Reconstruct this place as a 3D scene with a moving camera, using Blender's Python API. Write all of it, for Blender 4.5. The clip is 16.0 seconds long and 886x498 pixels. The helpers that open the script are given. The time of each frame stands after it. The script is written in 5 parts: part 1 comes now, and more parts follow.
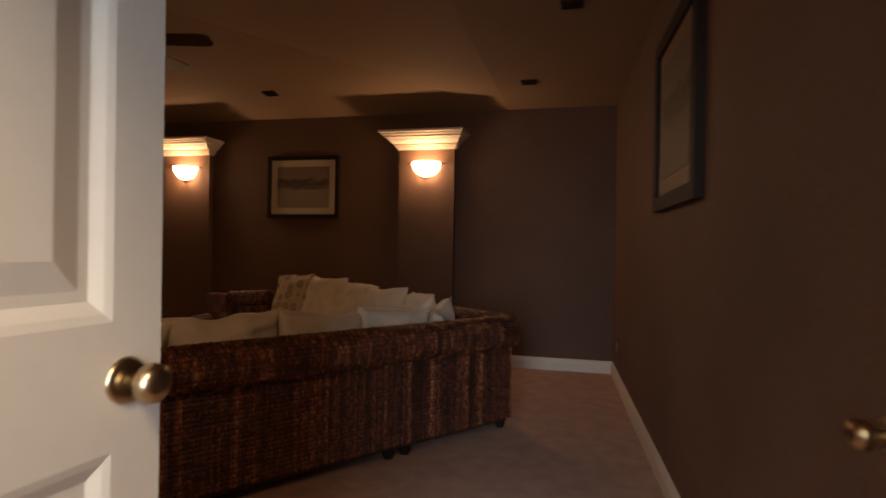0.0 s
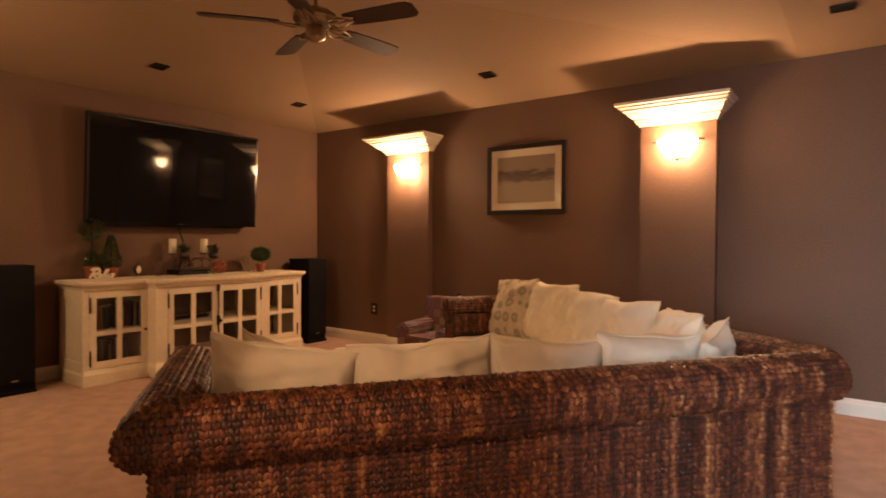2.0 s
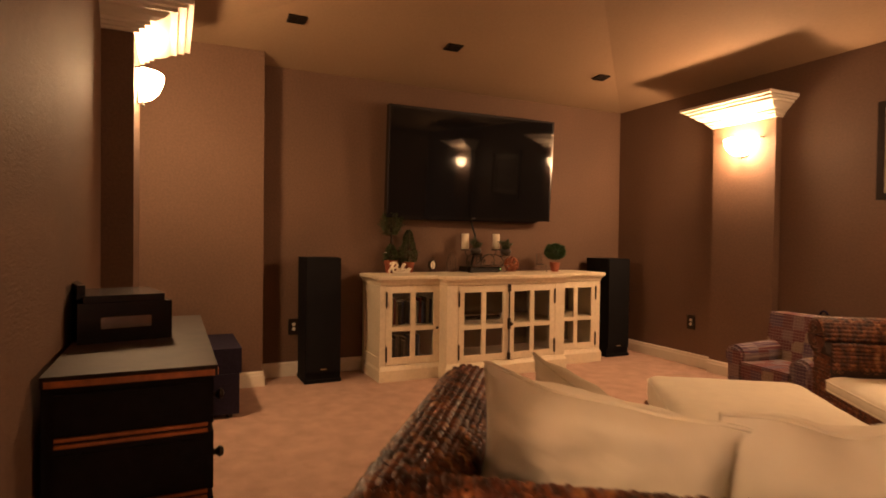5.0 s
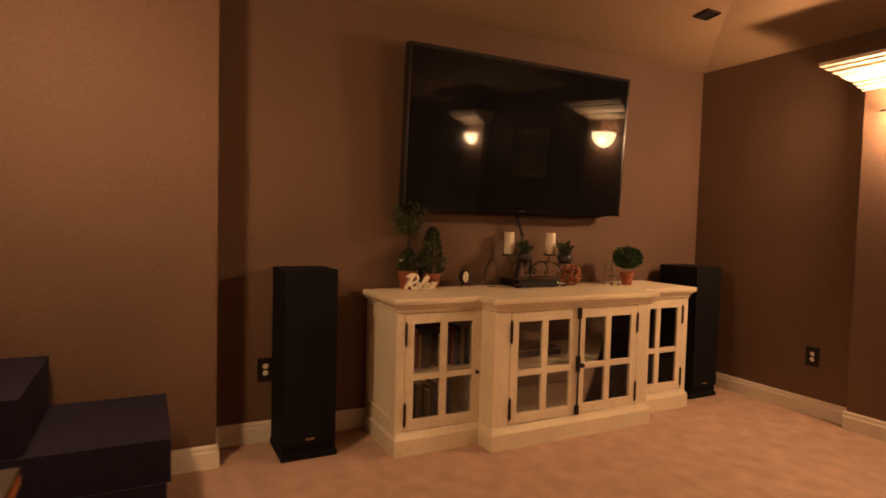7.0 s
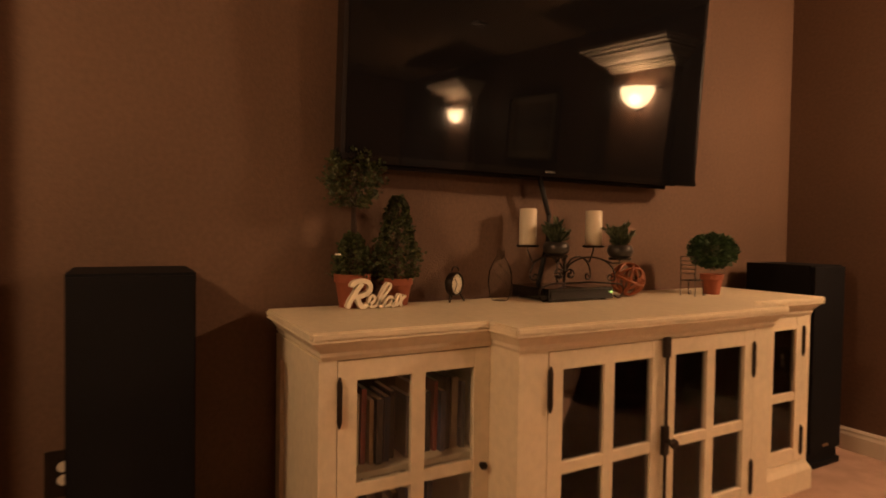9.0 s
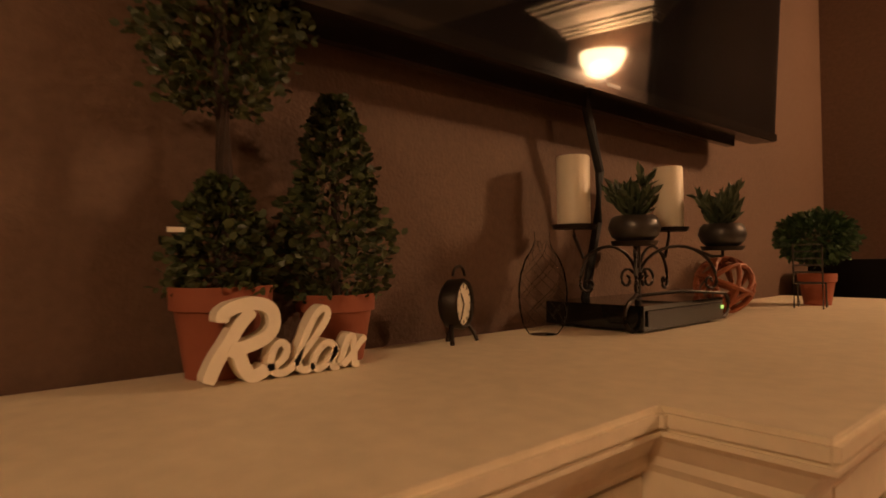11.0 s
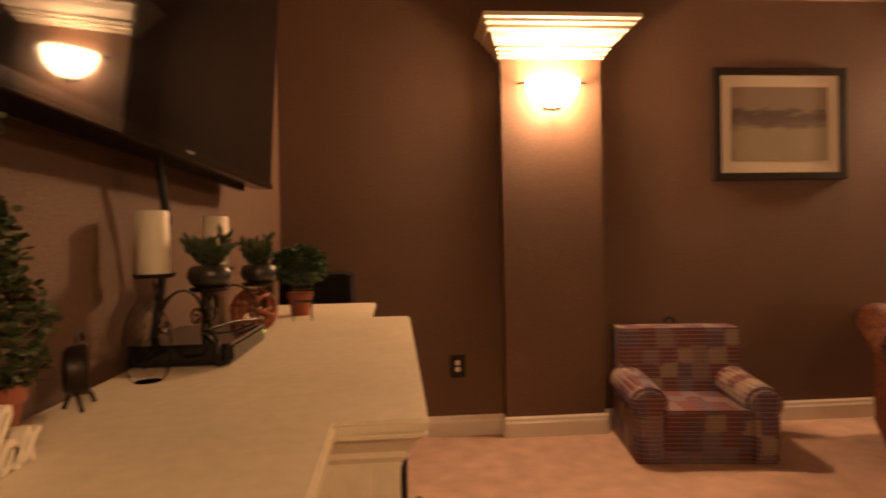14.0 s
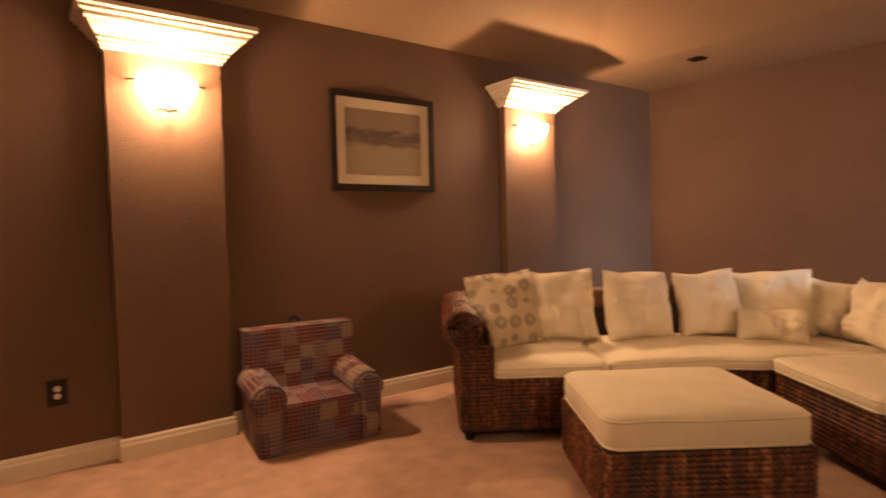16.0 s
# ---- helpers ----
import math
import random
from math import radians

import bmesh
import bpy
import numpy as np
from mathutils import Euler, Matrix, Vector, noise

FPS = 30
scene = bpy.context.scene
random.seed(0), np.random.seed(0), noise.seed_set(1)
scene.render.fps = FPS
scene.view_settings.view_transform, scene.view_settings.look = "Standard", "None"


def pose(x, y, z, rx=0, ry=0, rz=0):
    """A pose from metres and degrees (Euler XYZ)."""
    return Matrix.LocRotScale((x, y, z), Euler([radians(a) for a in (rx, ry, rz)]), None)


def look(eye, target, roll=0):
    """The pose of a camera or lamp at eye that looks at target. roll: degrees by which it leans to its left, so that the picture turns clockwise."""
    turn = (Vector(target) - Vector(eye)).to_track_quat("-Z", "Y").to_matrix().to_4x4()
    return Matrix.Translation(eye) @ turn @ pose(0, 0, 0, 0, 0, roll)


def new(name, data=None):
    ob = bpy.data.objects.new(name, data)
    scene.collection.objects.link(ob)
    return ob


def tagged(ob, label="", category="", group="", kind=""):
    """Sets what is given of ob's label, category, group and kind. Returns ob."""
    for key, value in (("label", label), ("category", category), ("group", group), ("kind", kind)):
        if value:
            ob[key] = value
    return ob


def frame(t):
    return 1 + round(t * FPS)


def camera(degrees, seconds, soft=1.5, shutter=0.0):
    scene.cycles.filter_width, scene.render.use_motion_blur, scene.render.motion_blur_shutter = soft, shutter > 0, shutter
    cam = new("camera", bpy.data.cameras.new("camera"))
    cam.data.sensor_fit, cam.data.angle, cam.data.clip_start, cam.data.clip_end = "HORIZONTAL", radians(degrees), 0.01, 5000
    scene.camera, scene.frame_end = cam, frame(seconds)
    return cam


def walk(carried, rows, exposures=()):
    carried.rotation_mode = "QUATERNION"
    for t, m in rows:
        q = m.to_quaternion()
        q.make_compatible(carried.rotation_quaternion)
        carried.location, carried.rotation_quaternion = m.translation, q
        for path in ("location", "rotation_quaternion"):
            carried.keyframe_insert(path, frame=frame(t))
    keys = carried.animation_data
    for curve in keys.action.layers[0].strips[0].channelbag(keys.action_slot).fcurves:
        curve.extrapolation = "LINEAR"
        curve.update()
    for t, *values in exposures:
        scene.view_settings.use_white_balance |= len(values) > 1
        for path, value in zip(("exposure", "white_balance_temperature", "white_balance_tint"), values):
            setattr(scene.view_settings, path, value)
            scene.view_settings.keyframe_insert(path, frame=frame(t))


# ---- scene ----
cam = camera(75.4, 16.0, 1.7, 0.5)
PATH = [
    (0, (6.303, -6.014, 1.254), (5.82, -4.073, 1.245), 1),
    (0.5, (6.186, -5.647, 1.281), (5.555, -3.749, 1.266), 0.8),
    (1, (6.046, -5.44, 1.297), (5.244, -3.608, 1.267), 0.5),
    (1.5, (5.912, -5.326, 1.289), (4.898, -3.602, 1.254), 0.2),
    (2, (5.918, -5.208, 1.285), (4.735, -3.595, 1.253), 0.3),
    (2.5, (5.952, -5.123, 1.24), (4.634, -3.618, 1.224), 0.9),
    (3, (5.956, -5.118, 1.246), (4.583, -3.664, 1.228), 0.6),
    (3.5, (5.953, -5.059, 1.234), (4.514, -3.67, 1.216), 0.6),
    (4, (5.829, -4.941, 1.258), (4.247, -3.718, 1.225), 0.5),
    (4.5, (5.531, -4.781, 1.235), (3.777, -3.82, 1.204), 0.5),
    (4.7, (5.383, -4.683, 1.222), (3.573, -3.833, 1.19), 0.7),
    (5.9, (4.34, -4.66, 1.265), (2.55, -3.775, 1.205), 0.9),
    (7, (3.487, -4.332, 1.34), (1.713, -3.413, 1.247), 1.5),
    (7.5, (3.218, -4.105, 1.277), (1.465, -3.144, 1.205), 1.3),
    (8, (2.832, -3.909, 1.292), (1.085, -2.94, 1.193), 1.4),
    (8.5, (2.453, -3.726, 1.184), (0.701, -2.763, 1.128), 0.9),
    (9, (2.039, -3.543, 1.169), (0.293, -2.569, 1.117), 0.9),
    (9.2, (1.867, -3.482, 1.14), (0.129, -2.493, 1.096), 0.9),
    (11.5, (0.73, -3.08, 1.052), (-0.63, -1.613, 1.064), 0.2),
    (12, (0.626, -3.105, 1.063), (-0.517, -1.464, 1.036), 1.5),
    (12.5, (0.607, -3.176, 1.071), (-0.341, -1.415, 1.062), -0.6),
    (13, (0.631, -3.296, 1.114), (-0.002, -1.399, 1.093), -0.9),
    (13.5, (0.671, -3.399, 1.171), (0.396, -1.419, 1.142), -1.3),
    (14, (0.684, -3.498, 1.193), (0.849, -1.505, 1.169), -1.1),
    (14.5, (0.754, -3.535, 1.207), (1.196, -1.585, 1.184), -1.4),
    (15, (0.811, -3.575, 1.213), (1.497, -1.697, 1.184), -1.6),
    (15.5, (0.844, -3.641, 1.25), (1.81, -1.891, 1.195), -1.7),
    (16, (0.888, -3.711, 1.267), (2.089, -2.114, 1.191), -1.5),
]
walk(cam, [(t, look(eye, target, roll)) for t, eye, target, roll in PATH],
     [(0, -1.85), (0.4, -1.65), (0.8, -0.98), (1.2, -0.34), (1.6, 0.08), (2.2, 0.38), (3.0, 0.52), (4.5, 0.52), (7.0, 0.38), (8.0, 0.32), (9.0, 0.24), (11.5, 0.0), (12.6, -0.1), (13.0, 0.28), (13.5, 0.42), (16, 0.48)])

world = bpy.data.worlds.new("world")
scene.world = world
world.use_nodes = True
world.node_tree.nodes["Background"].inputs[0].default_value = (0.5, 0.6, 0.8, 1)
world.node_tree.nodes["Background"].inputs[1].default_value = 0.02

WARM = (1.0, 0.515, 0.265)


def lamp_point(name, place, power, size=0.03, colour=WARM):
    data = bpy.data.lights.new(name, "POINT")
    data.energy, data.shadow_soft_size, data.color = power, size, colour
    ob = new(name, data)
    ob.location = place
    return ob


def lamp_area(name, m, power, sx, sy, colour):
    data = bpy.data.lights.new(name, "AREA")
    data.shape, data.size, data.size_y, data.energy, data.color = "RECTANGLE", sx, sy, power, colour
    ob = new(name, data)
    ob.matrix_world = m
    return ob


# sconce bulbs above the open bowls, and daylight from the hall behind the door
# the last one, by the entry, is unseen, added to warm the sofa backs
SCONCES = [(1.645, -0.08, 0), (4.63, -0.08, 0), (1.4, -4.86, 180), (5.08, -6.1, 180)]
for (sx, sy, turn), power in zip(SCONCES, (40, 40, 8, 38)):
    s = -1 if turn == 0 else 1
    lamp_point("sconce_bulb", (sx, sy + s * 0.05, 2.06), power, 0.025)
lamp_area("hall_daylight", look((6.1, -7.7, 1.5), (5.85, -2.8, 0.45)), 44, 1.0, 1.5, (0.78, 0.88, 1.0)).data.spread = radians(70)
lamp_area("hall_ceiling_light", look((6.3, -6.9, 2.66), (6.1, -6.2, 0.6)), 210, 0.4, 0.4, (1.0, 0.72, 0.45))


# ---- materials ----
def material(name, base, rough=0.6, metal=0.0, scale=40.0, vary=0.12, bump=0.0, bump_scale=200.0, second=None, coat=0.0, big=2.5):
    """Base colour varied at two scales by noise, with a fine bump."""
    m = bpy.data.materials.new(name)
    m.use_nodes = True
    nt = m.node_tree
    b = nt.nodes["Principled BSDF"]
    b.inputs["Roughness"].default_value, b.inputs["Metallic"].default_value = rough, metal
    b.inputs["Coat Weight"].default_value = coat
    co = nt.nodes.new("ShaderNodeTexCoord")
    fine, wide = nt.nodes.new("ShaderNodeTexNoise"), nt.nodes.new("ShaderNodeTexNoise")
    fine.inputs["Scale"].default_value, wide.inputs["Scale"].default_value = scale, big
    fine.inputs["Detail"].default_value = 4.0
    for n in (fine, wide):
        nt.links.new(co.outputs["Object"], n.inputs["Vector"])
    add = nt.nodes.new("ShaderNodeMath")
    add.operation = "ADD"
    nt.links.new(fine.outputs["Fac"], add.inputs[0])
    nt.links.new(wide.outputs["Fac"], add.inputs[1])
    ramp = nt.nodes.new("ShaderNodeValToRGB")
    half = nt.nodes.new("ShaderNodeMath")
    half.operation, half.inputs[1].default_value = "MULTIPLY", 0.5
    nt.links.new(add.outputs[0], half.inputs[0])
    nt.links.new(half.outputs[0], ramp.inputs[0])
    c1 = second or [c * (1 + vary) for c in base]
    c0 = base if second else [c * (1 - vary) for c in base]
    ramp.color_ramp.elements[0].position, ramp.color_ramp.elements[1].position = 0.35, 0.65
    ramp.color_ramp.elements[0].color, ramp.color_ramp.elements[1].color = (*c0, 1), (*c1, 1)
    nt.links.new(ramp.outputs[0], b.inputs["Base Color"])
    if bump:
        bn, bp = nt.nodes.new("ShaderNodeTexNoise"), nt.nodes.new("ShaderNodeBump")
        bn.inputs["Scale"].default_value, bn.inputs["Detail"].default_value = bump_scale, 3.0
        bp.inputs["Strength"].default_value, bp.inputs["Distance"].default_value = bump, 0.004
        nt.links.new(co.outputs["Object"], bn.inputs["Vector"])
        nt.links.new(bn.outputs["Fac"], bp.inputs["Height"])
        nt.links.new(bp.outputs["Normal"], b.inputs["Normal"])
    return m


def glow(name, colour, strength):
    m = bpy.data.materials.new(name)
    m.use_nodes = True
    b = m.node_tree.nodes["Principled BSDF"]
    b.inputs["Base Color"].default_value = (0.9, 0.85, 0.75, 1)
    b.inputs["Emission Color"].default_value, b.inputs["Emission Strength"].default_value = (*colour, 1), strength
    return m


WALL = material("brown_wall_paint", (0.131, 0.073, 0.045), 0.75, scale=60, vary=0.16, bump=0.6, bump_scale=130, big=1.2)
CEIL = material("tan_ceiling_paint", (0.27, 0.178, 0.105), 0.85, scale=45, vary=0.07, bump=0.6, bump_scale=110, big=1.0)
CARPET = material("beige_carpet", (0.46, 0.3, 0.232), 0.95, scale=150, vary=0.17, bump=1.0, bump_scale=220, big=8.0)
TRIM = material("white_trim_paint", (0.72, 0.66, 0.56), 0.45, scale=20, vary=0.03)
DOORPAINT = material("cream_door_paint", (0.74, 0.68, 0.58), 0.45, scale=25, vary=0.03, bump=0.05, bump_scale=120)
CABINET = material("cream_distressed_paint", (0.73, 0.64, 0.48), 0.5, scale=34, vary=0.09, bump=0.16, bump_scale=70)
IRON = material("dark_bronze", (0.03, 0.022, 0.016), 0.45, 0.7)
BRASS = material("antique_brass", (0.42, 0.33, 0.2), 0.28, 1.0, scale=60, vary=0.15)
BLACKBOX = material("black_speaker_vinyl", (0.004, 0.0037, 0.005), 0.8, scale=80, vary=0.2)
SCREEN = material("black_gloss_screen", (0.006, 0.006, 0.007), 0.045)
PLASTIC = material("black_gloss_plastic", (0.012, 0.011, 0.012), 0.2)
PIANO = material("piano_black_bezel", (0.006, 0.006, 0.006), 0.07)
# the sideboard's backing, its colour darkened to carry the shade behind the doors
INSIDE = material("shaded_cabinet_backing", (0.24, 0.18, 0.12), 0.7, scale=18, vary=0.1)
CUSHION = material("cream_twill_cushion", (0.78, 0.72, 0.59), 0.9, scale=12, vary=0.05, bump=0.35, bump_scale=350)
GLASSGLOW = glow("lit_frosted_glass", (1.0, 0.6, 0.3), 55.0)
RUBBER = material("black_rubber", (0.01, 0.01, 0.01), 0.7)
CHROME = material("polished_steel", (0.55, 0.5, 0.45), 0.2, 1.0)
NICKEL = material("aged_brass_fan_metal", (0.32, 0.25, 0.18), 0.32, 1.0, scale=60, vary=0.2)
BLADE = material("dark_walnut_blade", (0.035, 0.016, 0.01), 0.5, scale=30, vary=0.3)
FRAMEWOOD = material("espresso_frame_wood", (0.018, 0.011, 0.009), 0.65, scale=40, vary=0.3)
MAT = material("cream_picture_mat", (0.66, 0.58, 0.45), 0.5, scale=60, vary=0.02, coat=0.25)
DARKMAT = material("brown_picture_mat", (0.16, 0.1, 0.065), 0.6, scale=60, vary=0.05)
CHESTBLACK = material("black_distressed_chest_paint", (0.009, 0.007, 0.008), 0.65, scale=25, vary=0.4, bump=0.1, bump_scale=60)
CHESTTOP = material("worn_dark_brown_chest_top", (0.03, 0.016, 0.01), 0.55, scale=12, vary=0.4, bump=0.1, bump_scale=60)
COPPER = material("rubbed_copper_edge", (0.42, 0.13, 0.03), 0.4, 0.2, scale=30, vary=0.35)
NAVY = material("dark_navy_upholstery", (0.018, 0.014, 0.03), 0.9, scale=60, vary=0.3, bump=0.3, bump_scale=300)
TERRACOTTA = material("terracotta", (0.27, 0.075, 0.036), 0.8, scale=20, vary=0.12, bump=0.15, bump_scale=80)
SOIL = material("dark_potting_moss", (0.03, 0.022, 0.012), 0.95, scale=80, vary=0.4, bump=0.6, bump_scale=90)
BARK = material("brown_bark", (0.035, 0.02, 0.013), 0.9, scale=60, vary=0.3, bump=0.5, bump_scale=90)
WAX = material("ivory_candle_wax", (0.78, 0.7, 0.55), 0.45, scale=25, vary=0.03)
SIGN = material("cream_sign_paint", (0.78, 0.7, 0.56), 0.5, scale=40, vary=0.04)
PEWTER = material("dark_pewter_pot", (0.06, 0.055, 0.05), 0.35, 0.6, scale=30, vary=0.3)
ORANGE = material("woven_orange_rattan", (0.27, 0.075, 0.026), 0.6, scale=50, vary=0.25)
WHITEPL = material("white_outlet_plastic", (0.72, 0.66, 0.55), 0.35)
DIAL = material("ivory_clock_dial", (0.72, 0.66, 0.52), 0.5)
LED = glow("red_led", (1.0, 0.08, 0.02), 3.0)
GREENLED = glow("green_led", (0.3, 1.0, 0.15), 0.6)
BOOKS = [material("book_" + n, c, 0.5, scale=50, vary=0.15) for n, c in
         (("tan", (0.3, 0.2, 0.1)), ("black", (0.02, 0.02, 0.02)), ("grey", (0.12, 0.11, 0.1)), ("red", (0.2, 0.04, 0.03)), ("cream", (0.45, 0.38, 0.28)), ("blue", (0.04, 0.06, 0.12)))]


def glass(name, rough=0.02, tint=(0.95, 0.95, 0.93), blend=0.3):
    """Thin clear glass: mostly see-through, glossy at grazing angles."""
    m = bpy.data.materials.new(name)
    m.use_nodes = True
    nt = m.node_tree
    nt.nodes.remove(nt.nodes["Principled BSDF"])
    clear, gloss, mix, fr = (nt.nodes.new("ShaderNode" + k) for k in ("BsdfTransparent", "BsdfGlossy", "MixShader", "LayerWeight"))
    clear.inputs[0].default_value = (*tint, 1)
    gloss.inputs["Roughness"].default_value, fr.inputs["Blend"].default_value = rough, blend
    nt.links.new(fr.outputs["Fresnel"], mix.inputs[0])
    nt.links.new(clear.outputs[0], mix.inputs[1])
    nt.links.new(gloss.outputs[0], mix.inputs[2])
    nt.links.new(mix.outputs[0], nt.nodes["Material Output"].inputs[0])
    return m


PANE = glass("cabinet_glass")
BOTTLE = glass("clear_bottle_glass", 0.05, (0.97, 0.975, 0.97), 0.06)


def leafy(name, dark, light):
    """Foliage whose colour varies from leaf to leaf."""
    m = bpy.data.materials.new(name)
    m.use_nodes = True
    nt = m.node_tree
    b = nt.nodes["Principled BSDF"]
    b.inputs["Roughness"].default_value = 0.5
    g, ramp = nt.nodes.new("ShaderNodeNewGeometry"), nt.nodes.new("ShaderNodeValToRGB")
    ramp.color_ramp.elements[0].color, ramp.color_ramp.elements[1].color = (*dark, 1), (*light, 1)
    nt.links.new(g.outputs["Random Per Island"], ramp.inputs[0])
    nt.links.new(ramp.outputs[0], b.inputs["Base Color"])
    return m


IVY = leafy("ivy_leaves", (0.016, 0.03, 0.01), (0.08, 0.095, 0.03))
BOXWOOD = leafy("boxwood_leaves", (0.012, 0.04, 0.012), (0.05, 0.1, 0.03))
SUCCULENT = leafy("succulent_leaves", (0.03, 0.048, 0.024), (0.1, 0.12, 0.06))


def seagrass():
    """Braided seagrass: strand by strand, with upright streaks of lighter and darker fibre."""
    m = bpy.data.materials.new("braided_seagrass")
    m.use_nodes = True
    nt = m.node_tree
    b = nt.nodes["Principled BSDF"]
    b.inputs["Roughness"].default_value = 0.42
    co, mp, streak, fibre = (nt.nodes.new("ShaderNode" + k) for k in ("TexCoord", "Mapping", "TexNoise", "TexNoise"))
    mp.inputs["Scale"].default_value = (24, 24, 0.5)
    streak.inputs["Scale"].default_value, streak.inputs["Detail"].default_value = 1.0, 3.0
    fibre.inputs["Scale"].default_value = 180
    nt.links.new(co.outputs["Object"], mp.inputs[0])
    nt.links.new(mp.outputs[0], streak.inputs["Vector"])
    nt.links.new(co.outputs["Object"], fibre.inputs["Vector"])
    g = nt.nodes.new("ShaderNodeNewGeometry")
    a, c, d = (nt.nodes.new("ShaderNodeMath") for _ in range(3))
    a.operation, c.operation, d.operation = "MULTIPLY_ADD", "MULTIPLY_ADD", "MULTIPLY_ADD"
    nt.links.new(g.outputs["Random Per Island"], a.inputs[0])
    a.inputs[1].default_value, a.inputs[2].default_value = 0.3, -0.36
    nt.links.new(streak.outputs["Fac"], c.inputs[0])
    c.inputs[1].default_value = 1.2
    nt.links.new(a.outputs[0], c.inputs[2])
    nt.links.new(fibre.outputs["Fac"], d.inputs[0])
    d.inputs[1].default_value = 0.12
    nt.links.new(c.outputs[0], d.inputs[2])
    ramp = nt.nodes.new("ShaderNodeValToRGB")
    e = ramp.color_ramp.elements
    e[0].position, e[0].color = 0.2, (0.03, 0.012, 0.008, 1)
    e[1].position, e[1].color = 0.95, (0.5, 0.29, 0.12, 1)
    for p, col in ((0.42, (0.075, 0.022, 0.012, 1)), (0.62, (0.2, 0.066, 0.026, 1))):
        n = e.new(p)
        n.color = col
    nt.links.new(d.outputs[0], ramp.inputs[0])
    nt.links.new(ramp.outputs[0], b.inputs["Base Color"])
    return m


SEAGRASS = seagrass()
WICKERBASE = material("dark_wicker_ground", (0.028, 0.013, 0.008), 0.8, scale=60, vary=0.4)


def plaid():
    """Patchwork of madras plaids: patches of a colour each, striped both ways."""
    m = bpy.data.materials.new("patchwork_plaid")
    m.use_nodes = True
    nt = m.node_tree
    b = nt.nodes["Principled BSDF"]
    b.inputs["Roughness"].default_value = 0.9
    co = nt.nodes.new("ShaderNodeTexCoord")
    cell = nt.nodes.new("ShaderNodeTexVoronoi")
    cell.distance, cell.inputs["Scale"].default_value, cell.inputs["Randomness"].default_value = "CHEBYCHEV", 10.5, 0.45
    nt.links.new(co.outputs["Object"], cell.inputs["Vector"])
    ramp = nt.nodes.new("ShaderNodeValToRGB")
    ramp.color_ramp.interpolation = "CONSTANT"
    e = ramp.color_ramp.elements
    e[0].color, e[1].position, e[1].color = (0.1, 0.02, 0.024, 1), 0.26, (0.17, 0.1, 0.1, 1)
    for p, col in ((0.42, (0.07, 0.035, 0.07, 1)), (0.56, (0.13, 0.095, 0.12, 1)), (0.7, (0.12, 0.025, 0.03, 1)), (0.84, (0.24, 0.17, 0.12, 1))):
        e.new(p).color = col
    sep = nt.nodes.new("ShaderNodeSeparateColor")
    nt.links.new(cell.outputs["Color"], sep.inputs[0])
    nt.links.new(sep.outputs[0], ramp.inputs[0])
    last = ramp.outputs[0]
    for axis, scale, col in (("X", 12.0, (0.4, 0.33, 0.28, 1)), ("Z", 13.0, (0.38, 0.31, 0.29, 1)), ("Z", 26.0, (0.05, 0.02, 0.03, 1)), ("X", 23.0, (0.05, 0.025, 0.05, 1))):
        w, st, mix = nt.nodes.new("ShaderNodeTexWave"), nt.nodes.new("ShaderNodeMath"), nt.nodes.new("ShaderNodeMix")
        w.bands_direction, w.inputs["Scale"].default_value, w.inputs["Distortion"].default_value = axis, scale, 0.4
        st.operation, st.inputs[1].default_value = "POWER", 9.0
        nt.links.new(co.outputs["Object"], w.inputs["Vector"])
        nt.links.new(w.outputs["Fac"], st.inputs[0])
        mix.data_type = "RGBA"
        sc = nt.nodes.new("ShaderNodeMath")
        sc.operation, sc.inputs[1].default_value = "MULTIPLY", 0.42
        nt.links.new(st.outputs[0], sc.inputs[0])
        nt.links.new(sc.outputs[0], mix.inputs[0])
        nt.links.new(last, mix.inputs[6])
        mix.inputs[7].default_value = col
        last = mix.outputs[2]
    nt.links.new(last, b.inputs["Base Color"])
    return m


PLAID = plaid()


def spotted(name, base, spot, scale):
    """Cream cloth printed with round motifs."""
    m = material(name, base, 0.9, scale=14, vary=0.05, bump=0.3, bump_scale=350)
    nt = m.node_tree
    b = nt.nodes["Principled BSDF"]
    was = b.inputs["Base Color"].links[0].from_socket
    co, v, ring, mix = (nt.nodes.new("ShaderNode" + k) for k in ("TexCoord", "TexVoronoi", "ValToRGB", "Mix"))
    mp = nt.nodes.new("ShaderNodeMapping")
    mp.inputs["Scale"].default_value = (1, 0.02, 1)
    v.inputs["Scale"].default_value, v.inputs["Randomness"].default_value = scale, 0.35
    nt.links.new(co.outputs["Object"], mp.inputs[0])
    nt.links.new(mp.outputs[0], v.inputs["Vector"])
    e = ring.color_ramp.elements
    e[0].position, e[0].color, e[1].position, e[1].color = 0.36, (0.8, 0.8, 0.8, 1), 0.42, (0, 0, 0, 1)
    e.new(0.14).color = (0.35, 0.35, 0.35, 1)
    e.new(0.2).color = (0.8, 0.8, 0.8, 1)
    nt.links.new(v.outputs["Distance"], ring.inputs[0])
    mix.data_type = "RGBA"
    nt.links.new(ring.outputs[0], mix.inputs[0])
    nt.links.new(was, mix.inputs[6])
    mix.inputs[7].default_value = (*spot, 1)
    nt.links.new(mix.outputs[2], b.inputs["Base Color"])
    return m


PRINTED = spotted("medallion_print_cloth", (0.58, 0.5, 0.37), (0.29, 0.26, 0.21), 9.0)


